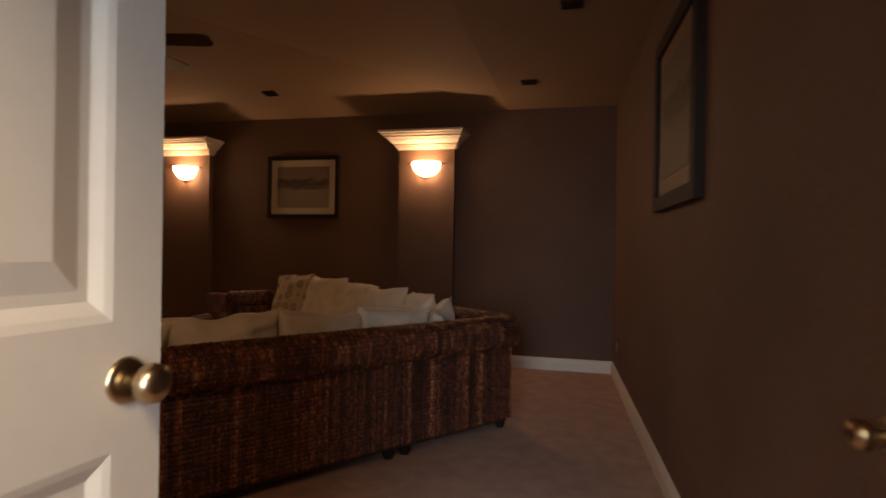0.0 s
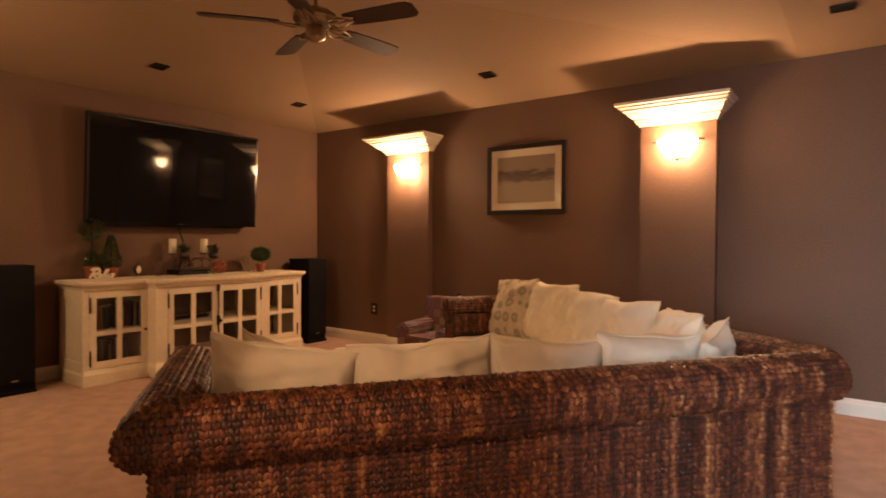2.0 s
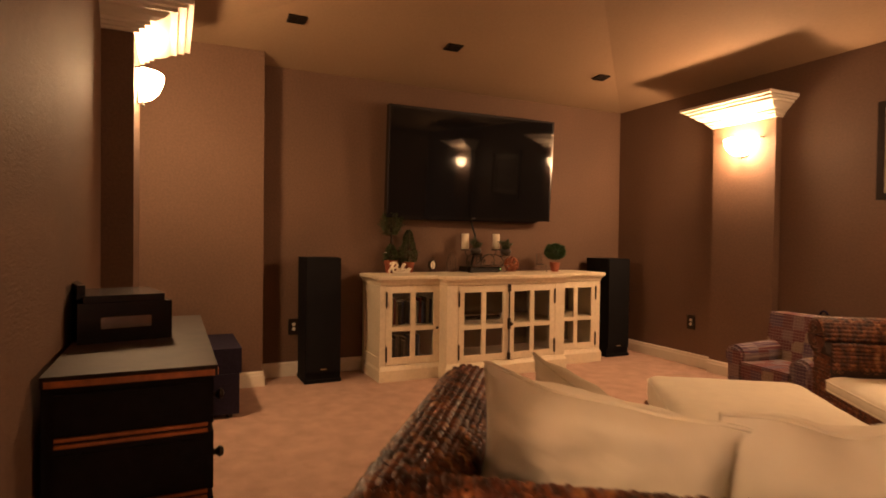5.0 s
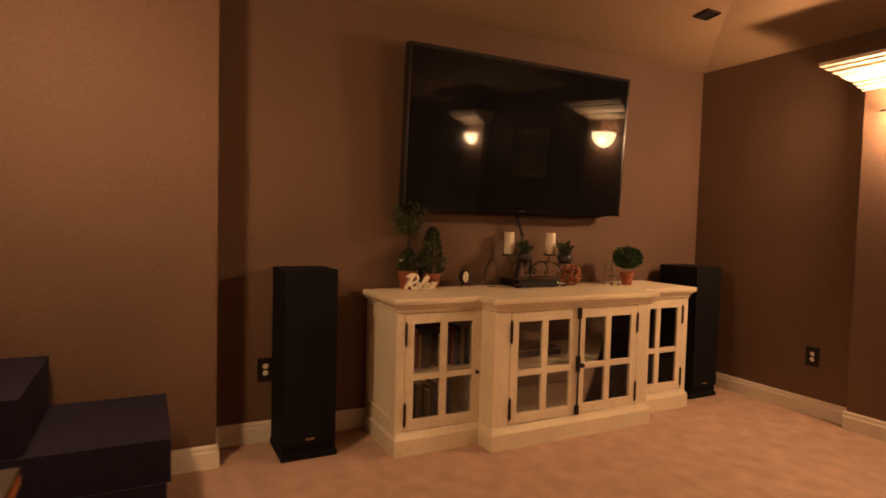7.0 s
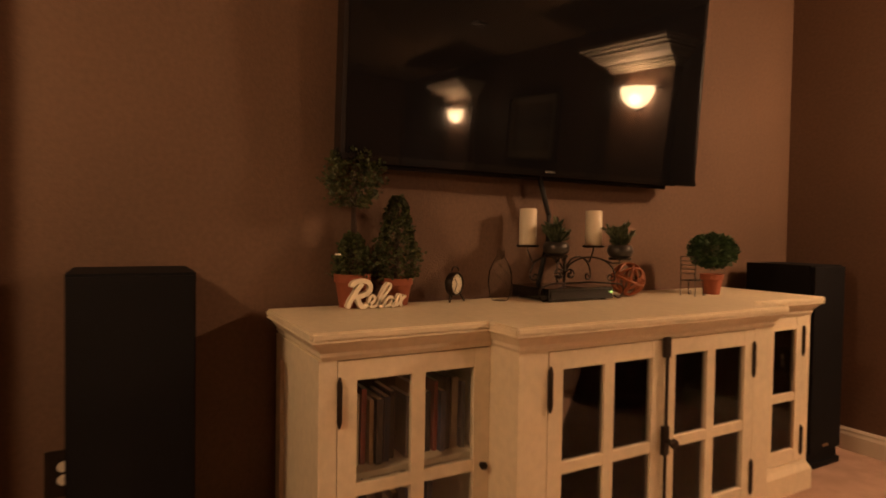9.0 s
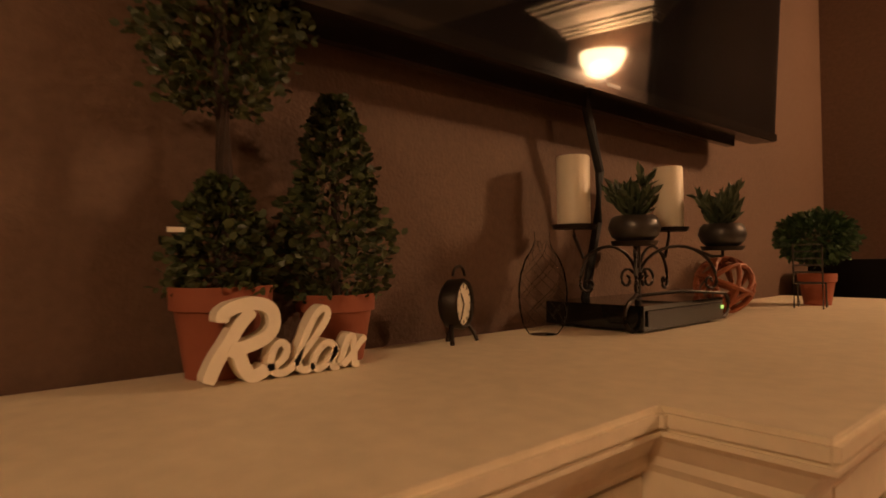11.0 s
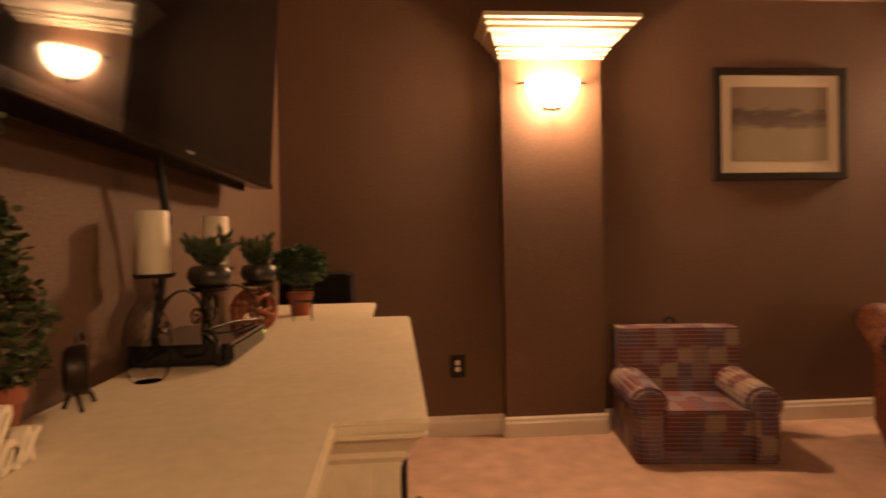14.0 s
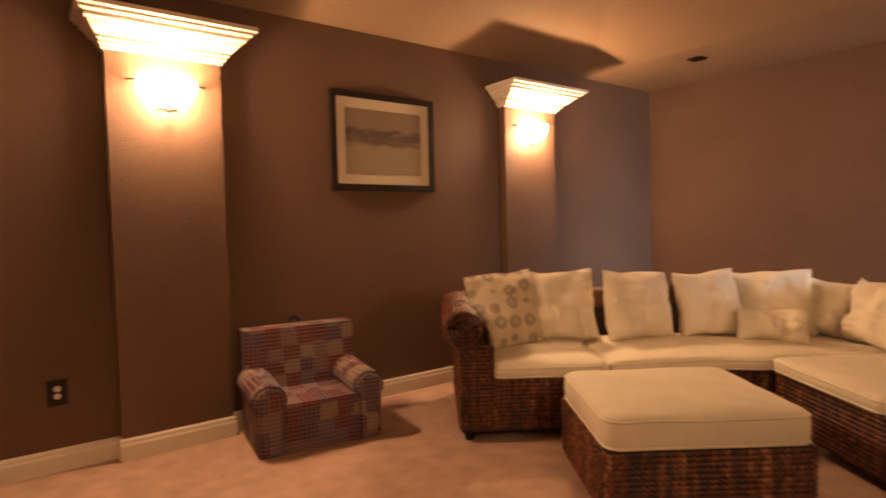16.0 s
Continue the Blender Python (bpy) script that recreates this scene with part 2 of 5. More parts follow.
def print_scene(name, sky, land, sand, coat=0.6):
    """A faded beach print: sky, a dark band of dunes and pale sand."""
    m = bpy.data.materials.new(name)
    m.use_nodes = True
    nt = m.node_tree
    b = nt.nodes["Principled BSDF"]
    b.inputs["Roughness"].default_value, b.inputs["Coat Weight"].default_value, b.inputs["Coat Roughness"].default_value = 0.6, coat, 0.04
    co, sep, n, add, ramp = (nt.nodes.new("ShaderNode" + k) for k in ("TexCoord", "SeparateXYZ", "TexNoise", "Math", "ValToRGB"))
    nt.links.new(co.outputs["Generated"], sep.inputs[0])
    mp = nt.nodes.new("ShaderNodeMapping")
    mp.inputs["Scale"].default_value = (2.2, 2.2, 7)
    nt.links.new(co.outputs["Generated"], mp.inputs[0])
    nt.links.new(mp.outputs[0], n.inputs["Vector"])
    n.inputs["Scale"].default_value, n.inputs["Detail"].default_value = 1.6, 6
    add.operation = "MULTIPLY_ADD"
    nt.links.new(n.outputs["Fac"], add.inputs[0])
    add.inputs[1].default_value = 0.45
    off = nt.nodes.new("ShaderNodeMath")
    off.operation, off.inputs[1].default_value = "SUBTRACT", 0.22
    nt.links.new(sep.outputs["Z"], off.inputs[0])
    nt.links.new(off.outputs[0], add.inputs[2])
    e = ramp.color_ramp.elements
    e[0].position, e[0].color, e[1].position, e[1].color = 0.1, (*sand, 1), 0.95, (*sky, 1)
    for p, col in ((0.4, sand), (0.52, land), (0.63, [c * 0.6 for c in land]), (0.72, sky)):
        e.new(p).color = (*col, 1)
    nt.links.new(add.outputs[0], ramp.inputs[0])
    nt.links.new(ramp.outputs[0], b.inputs["Base Color"])
    return m


BEACH = print_scene("beach_print", (0.24, 0.18, 0.13), (0.13, 0.09, 0.07), (0.3, 0.25, 0.18))
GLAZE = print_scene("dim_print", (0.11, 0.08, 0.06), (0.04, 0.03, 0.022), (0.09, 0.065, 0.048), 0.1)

SCREEN.node_tree.nodes["Principled BSDF"].inputs["Specular IOR Level"].default_value = 0.26
for dull in (BLACKBOX, CHESTBLACK, CHESTTOP, FRAMEWOOD, NAVY):
    dull.node_tree.nodes["Principled BSDF"].inputs["Specular IOR Level"].default_value = 0.2


# ---- mesh helpers ----
def box(bm, x0, y0, z0, x1, y1, z1, m=None):
    vs = [bm.verts.new(p) for p in ((x0, y0, z0), (x1, y0, z0), (x1, y1, z0), (x0, y1, z0), (x0, y0, z1), (x1, y0, z1), (x1, y1, z1), (x0, y1, z1))]
    fs = [bm.faces.new([vs[i] for i in f]) for f in ((3, 2, 1, 0), (4, 5, 6, 7), (0, 1, 5, 4), (1, 2, 6, 5), (2, 3, 7, 6), (3, 0, 4, 7))]
    if m is not None:
        bmesh.ops.transform(bm, matrix=m, verts=vs)
    return vs, fs


def bevel(bm, width, segments=2, angle=0.6):
    edges = [e for e in bm.edges if len(e.link_faces) == 2 and e.calc_face_angle(0) > angle]
    bmesh.ops.bevel(bm, geom=edges, offset=width, segments=segments, affect="EDGES", clamp_overlap=True)
    return bm


def boxed(x0, y0, z0, x1, y1, z1, width=0.0, segments=2):
    bm = bmesh.new()
    box(bm, min(x0, x1), min(y0, y1), min(z0, z1), max(x0, x1), max(y0, y1), max(z0, z1))
    return bevel(bm, width, segments) if width else bm


def part(name, bm, mat, parent=None, label="", smooth=False):
    me = bpy.data.meshes.new(name)
    bmesh.ops.recalc_face_normals(bm, faces=bm.faces)
    bm.to_mesh(me)
    bm.free()
    if smooth:
        me.shade_smooth()
        me.set_sharp_from_angle(angle=radians(40))
    me.materials.append(mat)
    ob = new(name, me)
    if parent:
        ob.parent = parent
    if label:
        ob["label"] = label
    return ob


def thing(name, label, category, m=None, group="", kind=""):
    ob = new(name)
    ob.empty_display_size = 0.1
    if m is not None:
        ob.matrix_world = m
    return tagged(ob, label, category, group, kind)


def structure(name, bm, mat, label, category, smooth=False):
    return tagged(part(name, bm, mat, smooth=smooth), label, category, kind="structure")


def extrude_profile(bm, profile, p0, p1, out, ends=True):
    """A profile of (outward, up) points swept from p0 to p1 along the floor plan."""
    out = Vector(out).normalized()
    rings = [[bm.verts.new(Vector(p) + out * a + Vector((0, 0, b))) for a, b in profile] for p in (p0, p1)]
    n = len(profile)
    for i in range(n):
        bm.faces.new((rings[0][i], rings[0][(i + 1) % n], rings[1][(i + 1) % n], rings[1][i]))
    if ends:
        bm.faces.new(rings[0]), bm.faces.new(rings[1][::-1])


# ---- the room ----
EAST, SOUTH, WALL_H, BUMP = 7.25, -5.01, 2.70, 0.27
LEAN = 0.05  # the side wall runs a little askew


def side_x(y):
    return 6.585 - LEAN * y


DOOR_Y, DOOR_X0, DOOR_X1 = -6.10, 5.58, 6.50
T = 0.15
structure("floor", boxed(-0.4, -8.2, -0.1, EAST + 0.4, 0.4, 0.0), CARPET, "beige cut-pile wall-to-wall carpet", "carpet")
structure("wall_west", boxed(-T, -4.0, 0, 0, 0, 3.2), WALL, "chocolate brown painted wall behind the television", "wall")
structure("wall_west_bump", boxed(-T, SOUTH, 0, BUMP, -4.0, 3.2), WALL, "chocolate brown painted wall standing proud of the recess", "wall")
structure("wall_north", boxed(-T, 0, 0, 6.9, T, 3.2), WALL, "chocolate brown painted wall behind the pilasters", "wall")
bm = boxed(0, -8.2, 0, T, 0.1, 3.2)
for v in bm.verts:
    v.co.x += side_x(v.co.y)
structure("wall_east", bm, WALL, "chocolate brown painted side wall", "wall")
structure("wall_south", boxed(-T, SOUTH - T, 0, 4.6, SOUTH, 3.2), WALL, "chocolate brown painted wall behind the chest", "wall")
structure("wall_entry_return", boxed(4.6 - T, DOOR_Y - 0.13, 0, 4.6, SOUTH - T, 3.2), WALL, "short brown return wall beside the entry", "wall")
bm = boxed(4.6, DOOR_Y - 0.13, 0, DOOR_X0, DOOR_Y, 3.2)
box(bm, DOOR_X0, DOOR_Y - 0.13, 2.08, DOOR_X1, DOOR_Y, 3.2)
box(bm, DOOR_X1, DOOR_Y - 0.13, 0, EAST, DOOR_Y, 3.2)
structure("wall_entry", bm, WALL, "brown wall with the entry doorway", "wall")
structure("hall_wall_west", boxed(4.3, -8.2, 0, 4.45, DOOR_Y - 0.13, 3.2), DOORPAINT, "pale hall wall outside the room", "wall")
structure("hall_wall_south", boxed(4.3, -8.2, 0, EAST + T, -8.05, 3.2), DOORPAINT, "pale hall end wall outside the room", "wall")

# hipped ceiling over the seating, flat over the entry side
VX, VY, TOP = 5.5, SOUTH, 3.03
bm = bmesh.new()
half = -VY / 2
c = [bm.verts.new(p) for p in ((0, 0, WALL_H), (VX, 0, WALL_H), (VX, VY, WALL_H), (0, VY, WALL_H), (half, VY / 2, TOP), (VX - half, VY / 2, TOP))]
for f in ((0, 4, 5, 1), (1, 5, 2), (2, 5, 4, 3), (3, 4, 0)):
    bm.faces.new([c[i] for i in f])
structure("ceiling", bm, CEIL, "tan painted hipped ceiling", "ceiling")
bm = boxed(VX, DOOR_Y - 0.13, WALL_H, EAST, 0, WALL_H + 0.1)
box(bm, 4.6 - T, DOOR_Y - 0.13, WALL_H + 0.002, VX, VY, WALL_H + 0.1)
box(bm, 4.3, -8.2, WALL_H + 0.002, EAST + T, DOOR_Y - 0.13, WALL_H + 0.1)
structure("ceiling_flat", bm, CEIL, "flat tan painted ceiling at the entry side", "ceiling")
bm = boxed(-T, -8.2, 3.1, EAST + T, T, 3.2)
structure("roof", bm, CEIL, "plain closing slab above the ceiling", "ceiling")

BASE = [(0, 0), (0.016, 0), (0.016, 0.085), (0.011, 0.1), (0.011, 0.112), (0.004, 0.125), (0, 0.125)]


def baseboard(runs):
    bm = bmesh.new()
    for p0, p1, out in runs:
        extrude_profile(bm, BASE, (*p0, 0), (*p1, 0), (*out, 0))
    return structure("baseboard", bm, TRIM, "white moulded baseboard", "baseboard")


PIL = 0.08
runs = [((0, 0), (1.335, 0), (0, -1)), ((1.95, 0), (4.32, 0), (0, -1)), ((4.935, 0), (side_x(0), 0), (0, -1)),
        ((side_x(0), 0), (side_x(-4.79), -4.79), (-1, -LEAN)), ((0, -4.0), (0, 0), (1, 0)), ((BUMP, SOUTH), (BUMP, -4.0), (1, 0)), ((0.0, -4.0), (BUMP + 0.016, -4.0), (0, 1)),
        ((BUMP, SOUTH), (1.1, SOUTH), (0, 1)), ((1.7, SOUTH), (4.6, SOUTH), (0, 1))]
baseboard(runs)


def pilaster(x0, x1, wall_y, s):
    """A shallow pilaster on a wall at wall_y, s the way it stands out."""
    y = wall_y + 0.15 if s > 0 else wall_y - PIL
    d = abs(y - wall_y)
    structure("pilaster", boxed(x0, wall_y, 0, x1, y, 2.32), WALL, "brown painted shallow wall pilaster", "pilaster")
    bm = bmesh.new()
    for p0, p1, out in (((x0 - 0.016, y), (x1 + 0.016, y), (0, s)), ((x0, wall_y), (x0, y), (-1, 0)), ((x1, wall_y), (x1, y), (1, 0))):
        extrude_profile(bm, BASE, (*p0, 0), (*p1, 0), (*out, 0))
    structure("baseboard", bm, TRIM, "white moulded baseboard round a pilaster", "baseboard")
    # stepped crown
    steps = [(0.0, 2.29), (0.014, 2.29), (0.014, 2.307), (0.028, 2.309), (0.028, 2.326), (0.042, 2.328), (0.042, 2.345), (0.058, 2.35), (0.08, 2.368), (0.094, 2.392),
             (0.112, 2.396), (0.112, 2.414), (0.136, 2.418), (0.136, 2.432), (0.155, 2.436), (0.155, 2.46)]
    bm = bmesh.new()
    rings = []
    for o, z in steps:
        rings.append([bm.verts.new(p) for p in ((x0 - o * 0.93, wall_y, z), (x0 - o * 0.93, y + s * o * 1.85, z), (x1 + o * 0.93, y + s * o * 1.85, z), (x1 + o * 0.93, wall_y, z))])
    for a, b in zip(rings, rings[1:]):
        for i in range(3):
            bm.faces.new((a[i], a[i + 1], b[i + 1], b[i]))
    bm.faces.new(rings[-1]), bm.faces.new(rings[0][::-1])
    structure("trim", bm, TRIM, "white stepped crown moulding capping a pilaster", "crown moulding")


pilaster(1.335, 1.95, 0, -1)
pilaster(4.32, 4.935, 0, -1)
pilaster(1.1, 1.7, SOUTH, 1)


# ---- shapes ----
def lathe(profile, n=24, m=None):
    """A turned shape from (radius, height) points."""
    bm = bmesh.new()
    rings = []
    for r, z in profile:
        if r < 1e-5:
            rings.append([bm.verts.new((0, 0, z))])
        else:
            rings.append([bm.verts.new((r * math.cos(2 * math.pi * i / n), r * math.sin(2 * math.pi * i / n), z)) for i in range(n)])
    for a, b in zip(rings, rings[1:]):
        for i in range(n):
            j = (i + 1) % n
            if len(a) == 1 and len(b) == 1:
                continue
            if len(a) == 1:
                bm.faces.new((a[0], b[i], b[j]))
            elif len(b) == 1:
                bm.faces.new((a[i], a[j], b[0]))
            else:
                bm.faces.new((a[i], a[j], b[j], b[i]))
    if m is not None:
        bmesh.ops.transform(bm, matrix=m, verts=bm.verts)
    return bm


def tube(bm, points, r, n=8, closed=False):
    """A round rod along points."""
    pts = [Vector(p) for p in points]
    rings = []
    for i, p in enumerate(pts):
        if closed:
            d = pts[(i + 1) % len(pts)] - pts[i - 1]
        else:
            d = pts[min(i + 1, len(pts) - 1)] - pts[max(i - 1, 0)]
        q = d.to_track_quat("Z", "Y")
        rr = r(i / (len(pts) - 1)) if callable(r) else r
        rings.append([bm.verts.new(p + q @ Vector((rr * math.cos(2 * math.pi * k / n), rr * math.sin(2 * math.pi * k / n), 0))) for k in range(n)])
    pairs = list(zip(rings, rings[1:])) + ([(rings[-1], rings[0])] if closed else [])
    for a, b in pairs:
        for k in range(n):
            bm.faces.new((a[k], a[(k + 1) % n], b[(k + 1) % n], b[k]))
    if not closed:
        bm.faces.new(rings[0][::-1]), bm.faces.new(rings[-1])
    return bm


def arc(c, r, a0, a1, n, axis="y", other=0.0):
    """Points of an arc in an upright plane (axis y: along y and z; x: along x and z) or flat (z)."""
    out = []
    for i in range(n + 1):
        a = radians(a0 + (a1 - a0) * i / n)
        u, v = r * math.cos(a), r * math.sin(a)
        out.append({"y": (c[0] + other, c[1] + u, c[2] + v), "x": (c[0] + u, c[1] + other, c[2] + v), "z": (c[0] + u, c[1] + v, c[2] + other)}[axis])
    return out


def pillow_mesh(w, h, t, seed, n=30, sag=0.0, wrinkle=0.04):
    """A stuffed pillow standing in x-z: puffed middle, drawn-in sides, soft wrinkles."""
    rng = random.Random(seed)
    off = Vector((rng.uniform(-9, 9), rng.uniform(-9, 9), rng.uniform(-9, 9)))
    bm = bmesh.new()
    rows = {}
    for side in (1, -1):
        for i in range(n + 1):
            for j in range(n + 1):
                u, v = 2 * i / n - 1, 2 * j / n - 1
                edge = i in (0, n) or j in (0, n)
                if side == -1 and edge:
                    rows[(side, i, j)] = rows[(1, i, j)]
                    continue
                pin = 1 - 0.07 * (1 - abs(v) ** 2) * abs(u) ** 6
                pinv = 1 - 0.07 * (1 - abs(u) ** 2) * abs(v) ** 6
                x, z = u * pin * w / 2, v * pinv * h / 2
                puff = ((1 - u ** 4) * (1 - v ** 4)) ** 0.55
                y = side * t / 2 * puff * (1 - 0.25 * v)
                p = Vector((x, y, z))
                k = noise.noise(p * 7 + off) * wrinkle + noise.noise(Vector((x * 26, y * 8, z * 5)) + off) * wrinkle * 0.5 * (1.3 - v) / 2 + noise.noise(Vector((x * 9 + z * 14, y * 8, z * 22)) + off) * wrinkle * 0.35 + abs(noise.noise(Vector((x * 15 - z * 9, 0, z * 12 + x * 6)) - off)) * wrinkle * 0.4
                y += side * k * puff ** 0.5
                z -= sag * (1 - u * u) * max(v, 0)
                x += noise.noise(p * 4 - off) * wrinkle * 0.6
                z += noise.noise(p * 5 + off * 2) * wrinkle * 0.8
                rows[(side, i, j)] = bm.verts.new((x, y, z))
    for side in (1, -1):
        for i in range(n):
            for j in range(n):
                bm.faces.new([rows[(side, a, b)] for a, b in ((i, j), (i + 1, j), (i + 1, j + 1), (i, j + 1))])
    rim = [(i, 0) for i in range(n)] + [(n, j) for j in range(n)] + [(i, n) for i in range(n, 0, -1)] + [(0, j) for j in range(n, 0, -1)]
    pipe = bmesh.new()
    tube(pipe, [rows[(1, *k)].co.copy() for k in rim], 0.0055, 6, closed=True)
    return bm, pipe


def rounded(outline, r, n=5):
    """The outline with its sharp corners turned into short curves, evenly filled."""
    pts = [Vector((*p, 0)) for p in outline]
    out = []
    for i, p in enumerate(pts):
        a, b = pts[i - 1] - p, pts[(i + 1) % len(pts)] - p
        if a.angle(b) > 2.6:
            out.append(p)
            continue
        p0, p1 = p + a.normalized() * min(r, a.length * 0.45), p + b.normalized() * min(r, b.length * 0.45)
        out += [p0 * (1 - t) ** 2 + p * 2 * t * (1 - t) + p1 * t * t for t in (k / n for k in range(n + 1))]
    full = []
    for p, q in zip(out, out[1:] + out[:1]):
        k = max(1, round((q - p).length / 0.04))
        full += [p + (q - p) * (j / k) for j in range(k)]
    return full


def cushion_mesh(outline, z0, z1, puff=0.03, inset=0.05, seed=1):
    """A box cushion over a flat outline: bulging boxing, rounded shoulders, crowned top. Also its two rows of piping."""
    edge = rounded(outline, inset)
    c = sum(edge, Vector()) / len(edge)
    off = Vector((seed * 3.1, seed * 1.7, 0))
    h = z1 - z0
    prof = [(0.03, 0.0), (0.008, 0.004), (0.0, 0.014), (-0.006, h * 0.35), (-0.006, h * 0.65), (0.0, h - 0.02), (0.007, h - 0.008), (0.022, h)]
    bm = bmesh.new()
    rings = []
    for d, z in prof:
        rings.append([bm.verts.new(p + (c - p).normalized() * d + Vector((0, 0, z0 + z + noise.noise(p * 6 + off) * 0.005 * z / h))) for p in edge])
    for s in (0.9, 0.8, 0.68, 0.55, 0.4, 0.25, 0.12):
        ring = []
        for p in edge:
            q = c + (p - c) * s
            ring.append(bm.verts.new((q.x, q.y, z1 + puff * (1 - s ** 2.4) + (noise.noise(q * 4 + off) + 0.4 * noise.noise(q * 11 - off)) * 0.007)))
        rings.append(ring)
    n = len(edge)
    for a, b in zip(rings, rings[1:]):
        for i in range(n):
            bm.faces.new((a[i], a[(i + 1) % n], b[(i + 1) % n], b[i]))
    top = bm.verts.new((c.x, c.y, z1 + puff))
    for i in range(n):
        bm.faces.new((rings[-1][i], rings[-1][(i + 1) % n], top))
    bm.faces.new(rings[0][::-1])
    pipe = bmesh.new()
    for k in (2, 5):
        tube(pipe, [v.co + (v.co - Vector((c.x, c.y, v.co.z))).normalized() * 0.002 for v in rings[k]], 0.0055, 6, closed=True)
    return bm, pipe


# ---- sectional sofa ----
SOFA = pose(5.85, -1.98, 0, 0, 0, 234)
ROLL_C, ROLL_R, ROLL_Z = -0.02, 0.105, 0.668


def sofa_profile():
    """(outward, up): plinth, upright, roll over the top, down the inside."""
    pts = [(-0.20, 0.06), (0.0, 0.06), (0.0, 0.575)]
    pts += [(ROLL_C + ROLL_R * math.cos(radians(a)), ROLL_Z + ROLL_R * math.sin(radians(a))) for a in range(-62, 200, 14)]
    return pts + [(-0.14, 0.6), (-0.20, 0.42)]


def sweep(path, profile):
    """Sweep (outward, up) along a flat polyline, the outside on its left, mitred at the bends."""
    bm = bmesh.new()
    pts = [Vector((*p, 0)) for p in path]
    rings = []
    for i, p in enumerate(pts):
        ds = [(pts[j + 1] - pts[j]).normalized() for j in (i - 1, i) if 0 <= j < len(pts) - 1]
        ns = [Vector((-d.y, d.x, 0)) for d in ds]
        nrm = sum(ns, Vector()) / len(ns)
        nrm = nrm / nrm.length_squared
        rings.append([bm.verts.new(p + nrm * o + Vector((0, 0, z))) for o, z in profile])
    k = len(profile)
    for a, b in zip(rings, rings[1:]):
        for i in range(k):
            bm.faces.new((a[i], a[(i + 1) % k], b[(i + 1) % k], b[i]))
    bm.faces.new(rings[0][::-1]), bm.faces.new(rings[-1])
    return bm


def braid(spots, pitch, step, seed):
    """Rows of chevron stitches. spots: (place, along, up, out) frames; each stitch is two plump strands. One mesh."""
    rng = random.Random(seed)
    verts, faces = [], []
    for p, along, up, out in spots:
        for s in (1, -1):
            tilt = radians(rng.uniform(24, 38)) * s
            d = up * math.cos(tilt) + along * math.sin(tilt)
            w = d.cross(out).normalized()
            c = p + along * (s * pitch * 0.24) + out * rng.uniform(-0.002, 0.003)
            ln, wd, hg = step * rng.uniform(0.78, 0.95), pitch * rng.uniform(0.28, 0.36), pitch * rng.uniform(0.3, 0.42)
            i = len(verts)
            verts += [c - d * ln, c + d * ln, c - d * ln * 0.35 + w * wd, c + d * ln * 0.35 + w * wd, c - d * ln * 0.35 - w * wd, c + d * ln * 0.35 - w * wd,
                      c - d * ln * 0.4 + out * hg, c + d * ln * 0.4 + out * hg]
            faces += [(i, i + 2, i + 6), (i, i + 6, i + 4), (i + 2, i + 3, i + 7, i + 6), (i + 4, i + 6, i + 7, i + 5), (i + 3, i + 1, i + 7), (i + 5, i + 7, i + 1)]
    return verts, faces


def braid_part(name, spots, parent, seed, pitch=0.029, step=0.0205, label=""):
    verts, faces = braid(spots, pitch, step, seed)
    me = bpy.data.meshes.new(name)
    me.from_pydata([tuple(v) for v in verts], [], faces)
    me.shade_smooth()
    me.materials.append(SEAGRASS)
    ob = new(name, me)
    ob.parent = parent
    ob["kind"] = "stuff"
    if label:
        ob["label"] = label
    return ob


def spots_flat(origin, along, up, la, lu, pitch=0.029, step=0.024):
    """Stitch frames over a flat rectangle."""
    origin, along, up = Vector(origin), Vector(along), Vector(up)
    out = along.cross(up)
    na, nu = max(1, round(la / pitch)), max(1, round(lu / step))
    return [(origin + along * la * (i + 0.5) / na + up * lu * (j + 0.5) / nu, along, up, out) for i in range(na) for j in range(nu)]


def spots_rail(p0, p1, upright=True, lead0=0.0, lead1=0.0, roll=(-62, 190), pitch=0.029, step=0.024):
    """Stitch frames up the outside of a sofa rail from p0 to p1 (outside on the left) and over its roll."""
    a, b = Vector((*p0, 0)), Vector((*p1, 0))
    d = (b - a).normalized()
    n = Vector((-d.y, d.x, 0))
    z = Vector((0, 0, 1))
    rows = []
    if upright:
        k = round(0.5 / step)
        rows += [(0.0, 0.075 + 0.49 * (j + 0.5) / k, z, n) for j in range(k)]
    k = round(radians(roll[1] - roll[0]) * ROLL_R / step)
    for j in range(k):
        t = radians(roll[0] + (roll[1] - roll[0]) * (j + 0.5) / k)
        o = n * math.cos(t) + z * math.sin(t)
        rows.append((ROLL_C + ROLL_R * math.cos(t), ROLL_Z + ROLL_R * math.sin(t), z * math.cos(t) - n * math.sin(t), o))
    spots = []
    for off, h, up, out in rows:
        s0, s1 = -max(off, -0.1) * lead0, (b - a).length + max(off, -0.1) * lead1
        m = max(1, round((s1 - s0) / pitch))
        spots += [(a + d * (s0 + (s1 - s0) * (i + 0.5) / m) + n * off + z * h, -d, up, out) for i in range(m)]
    return spots


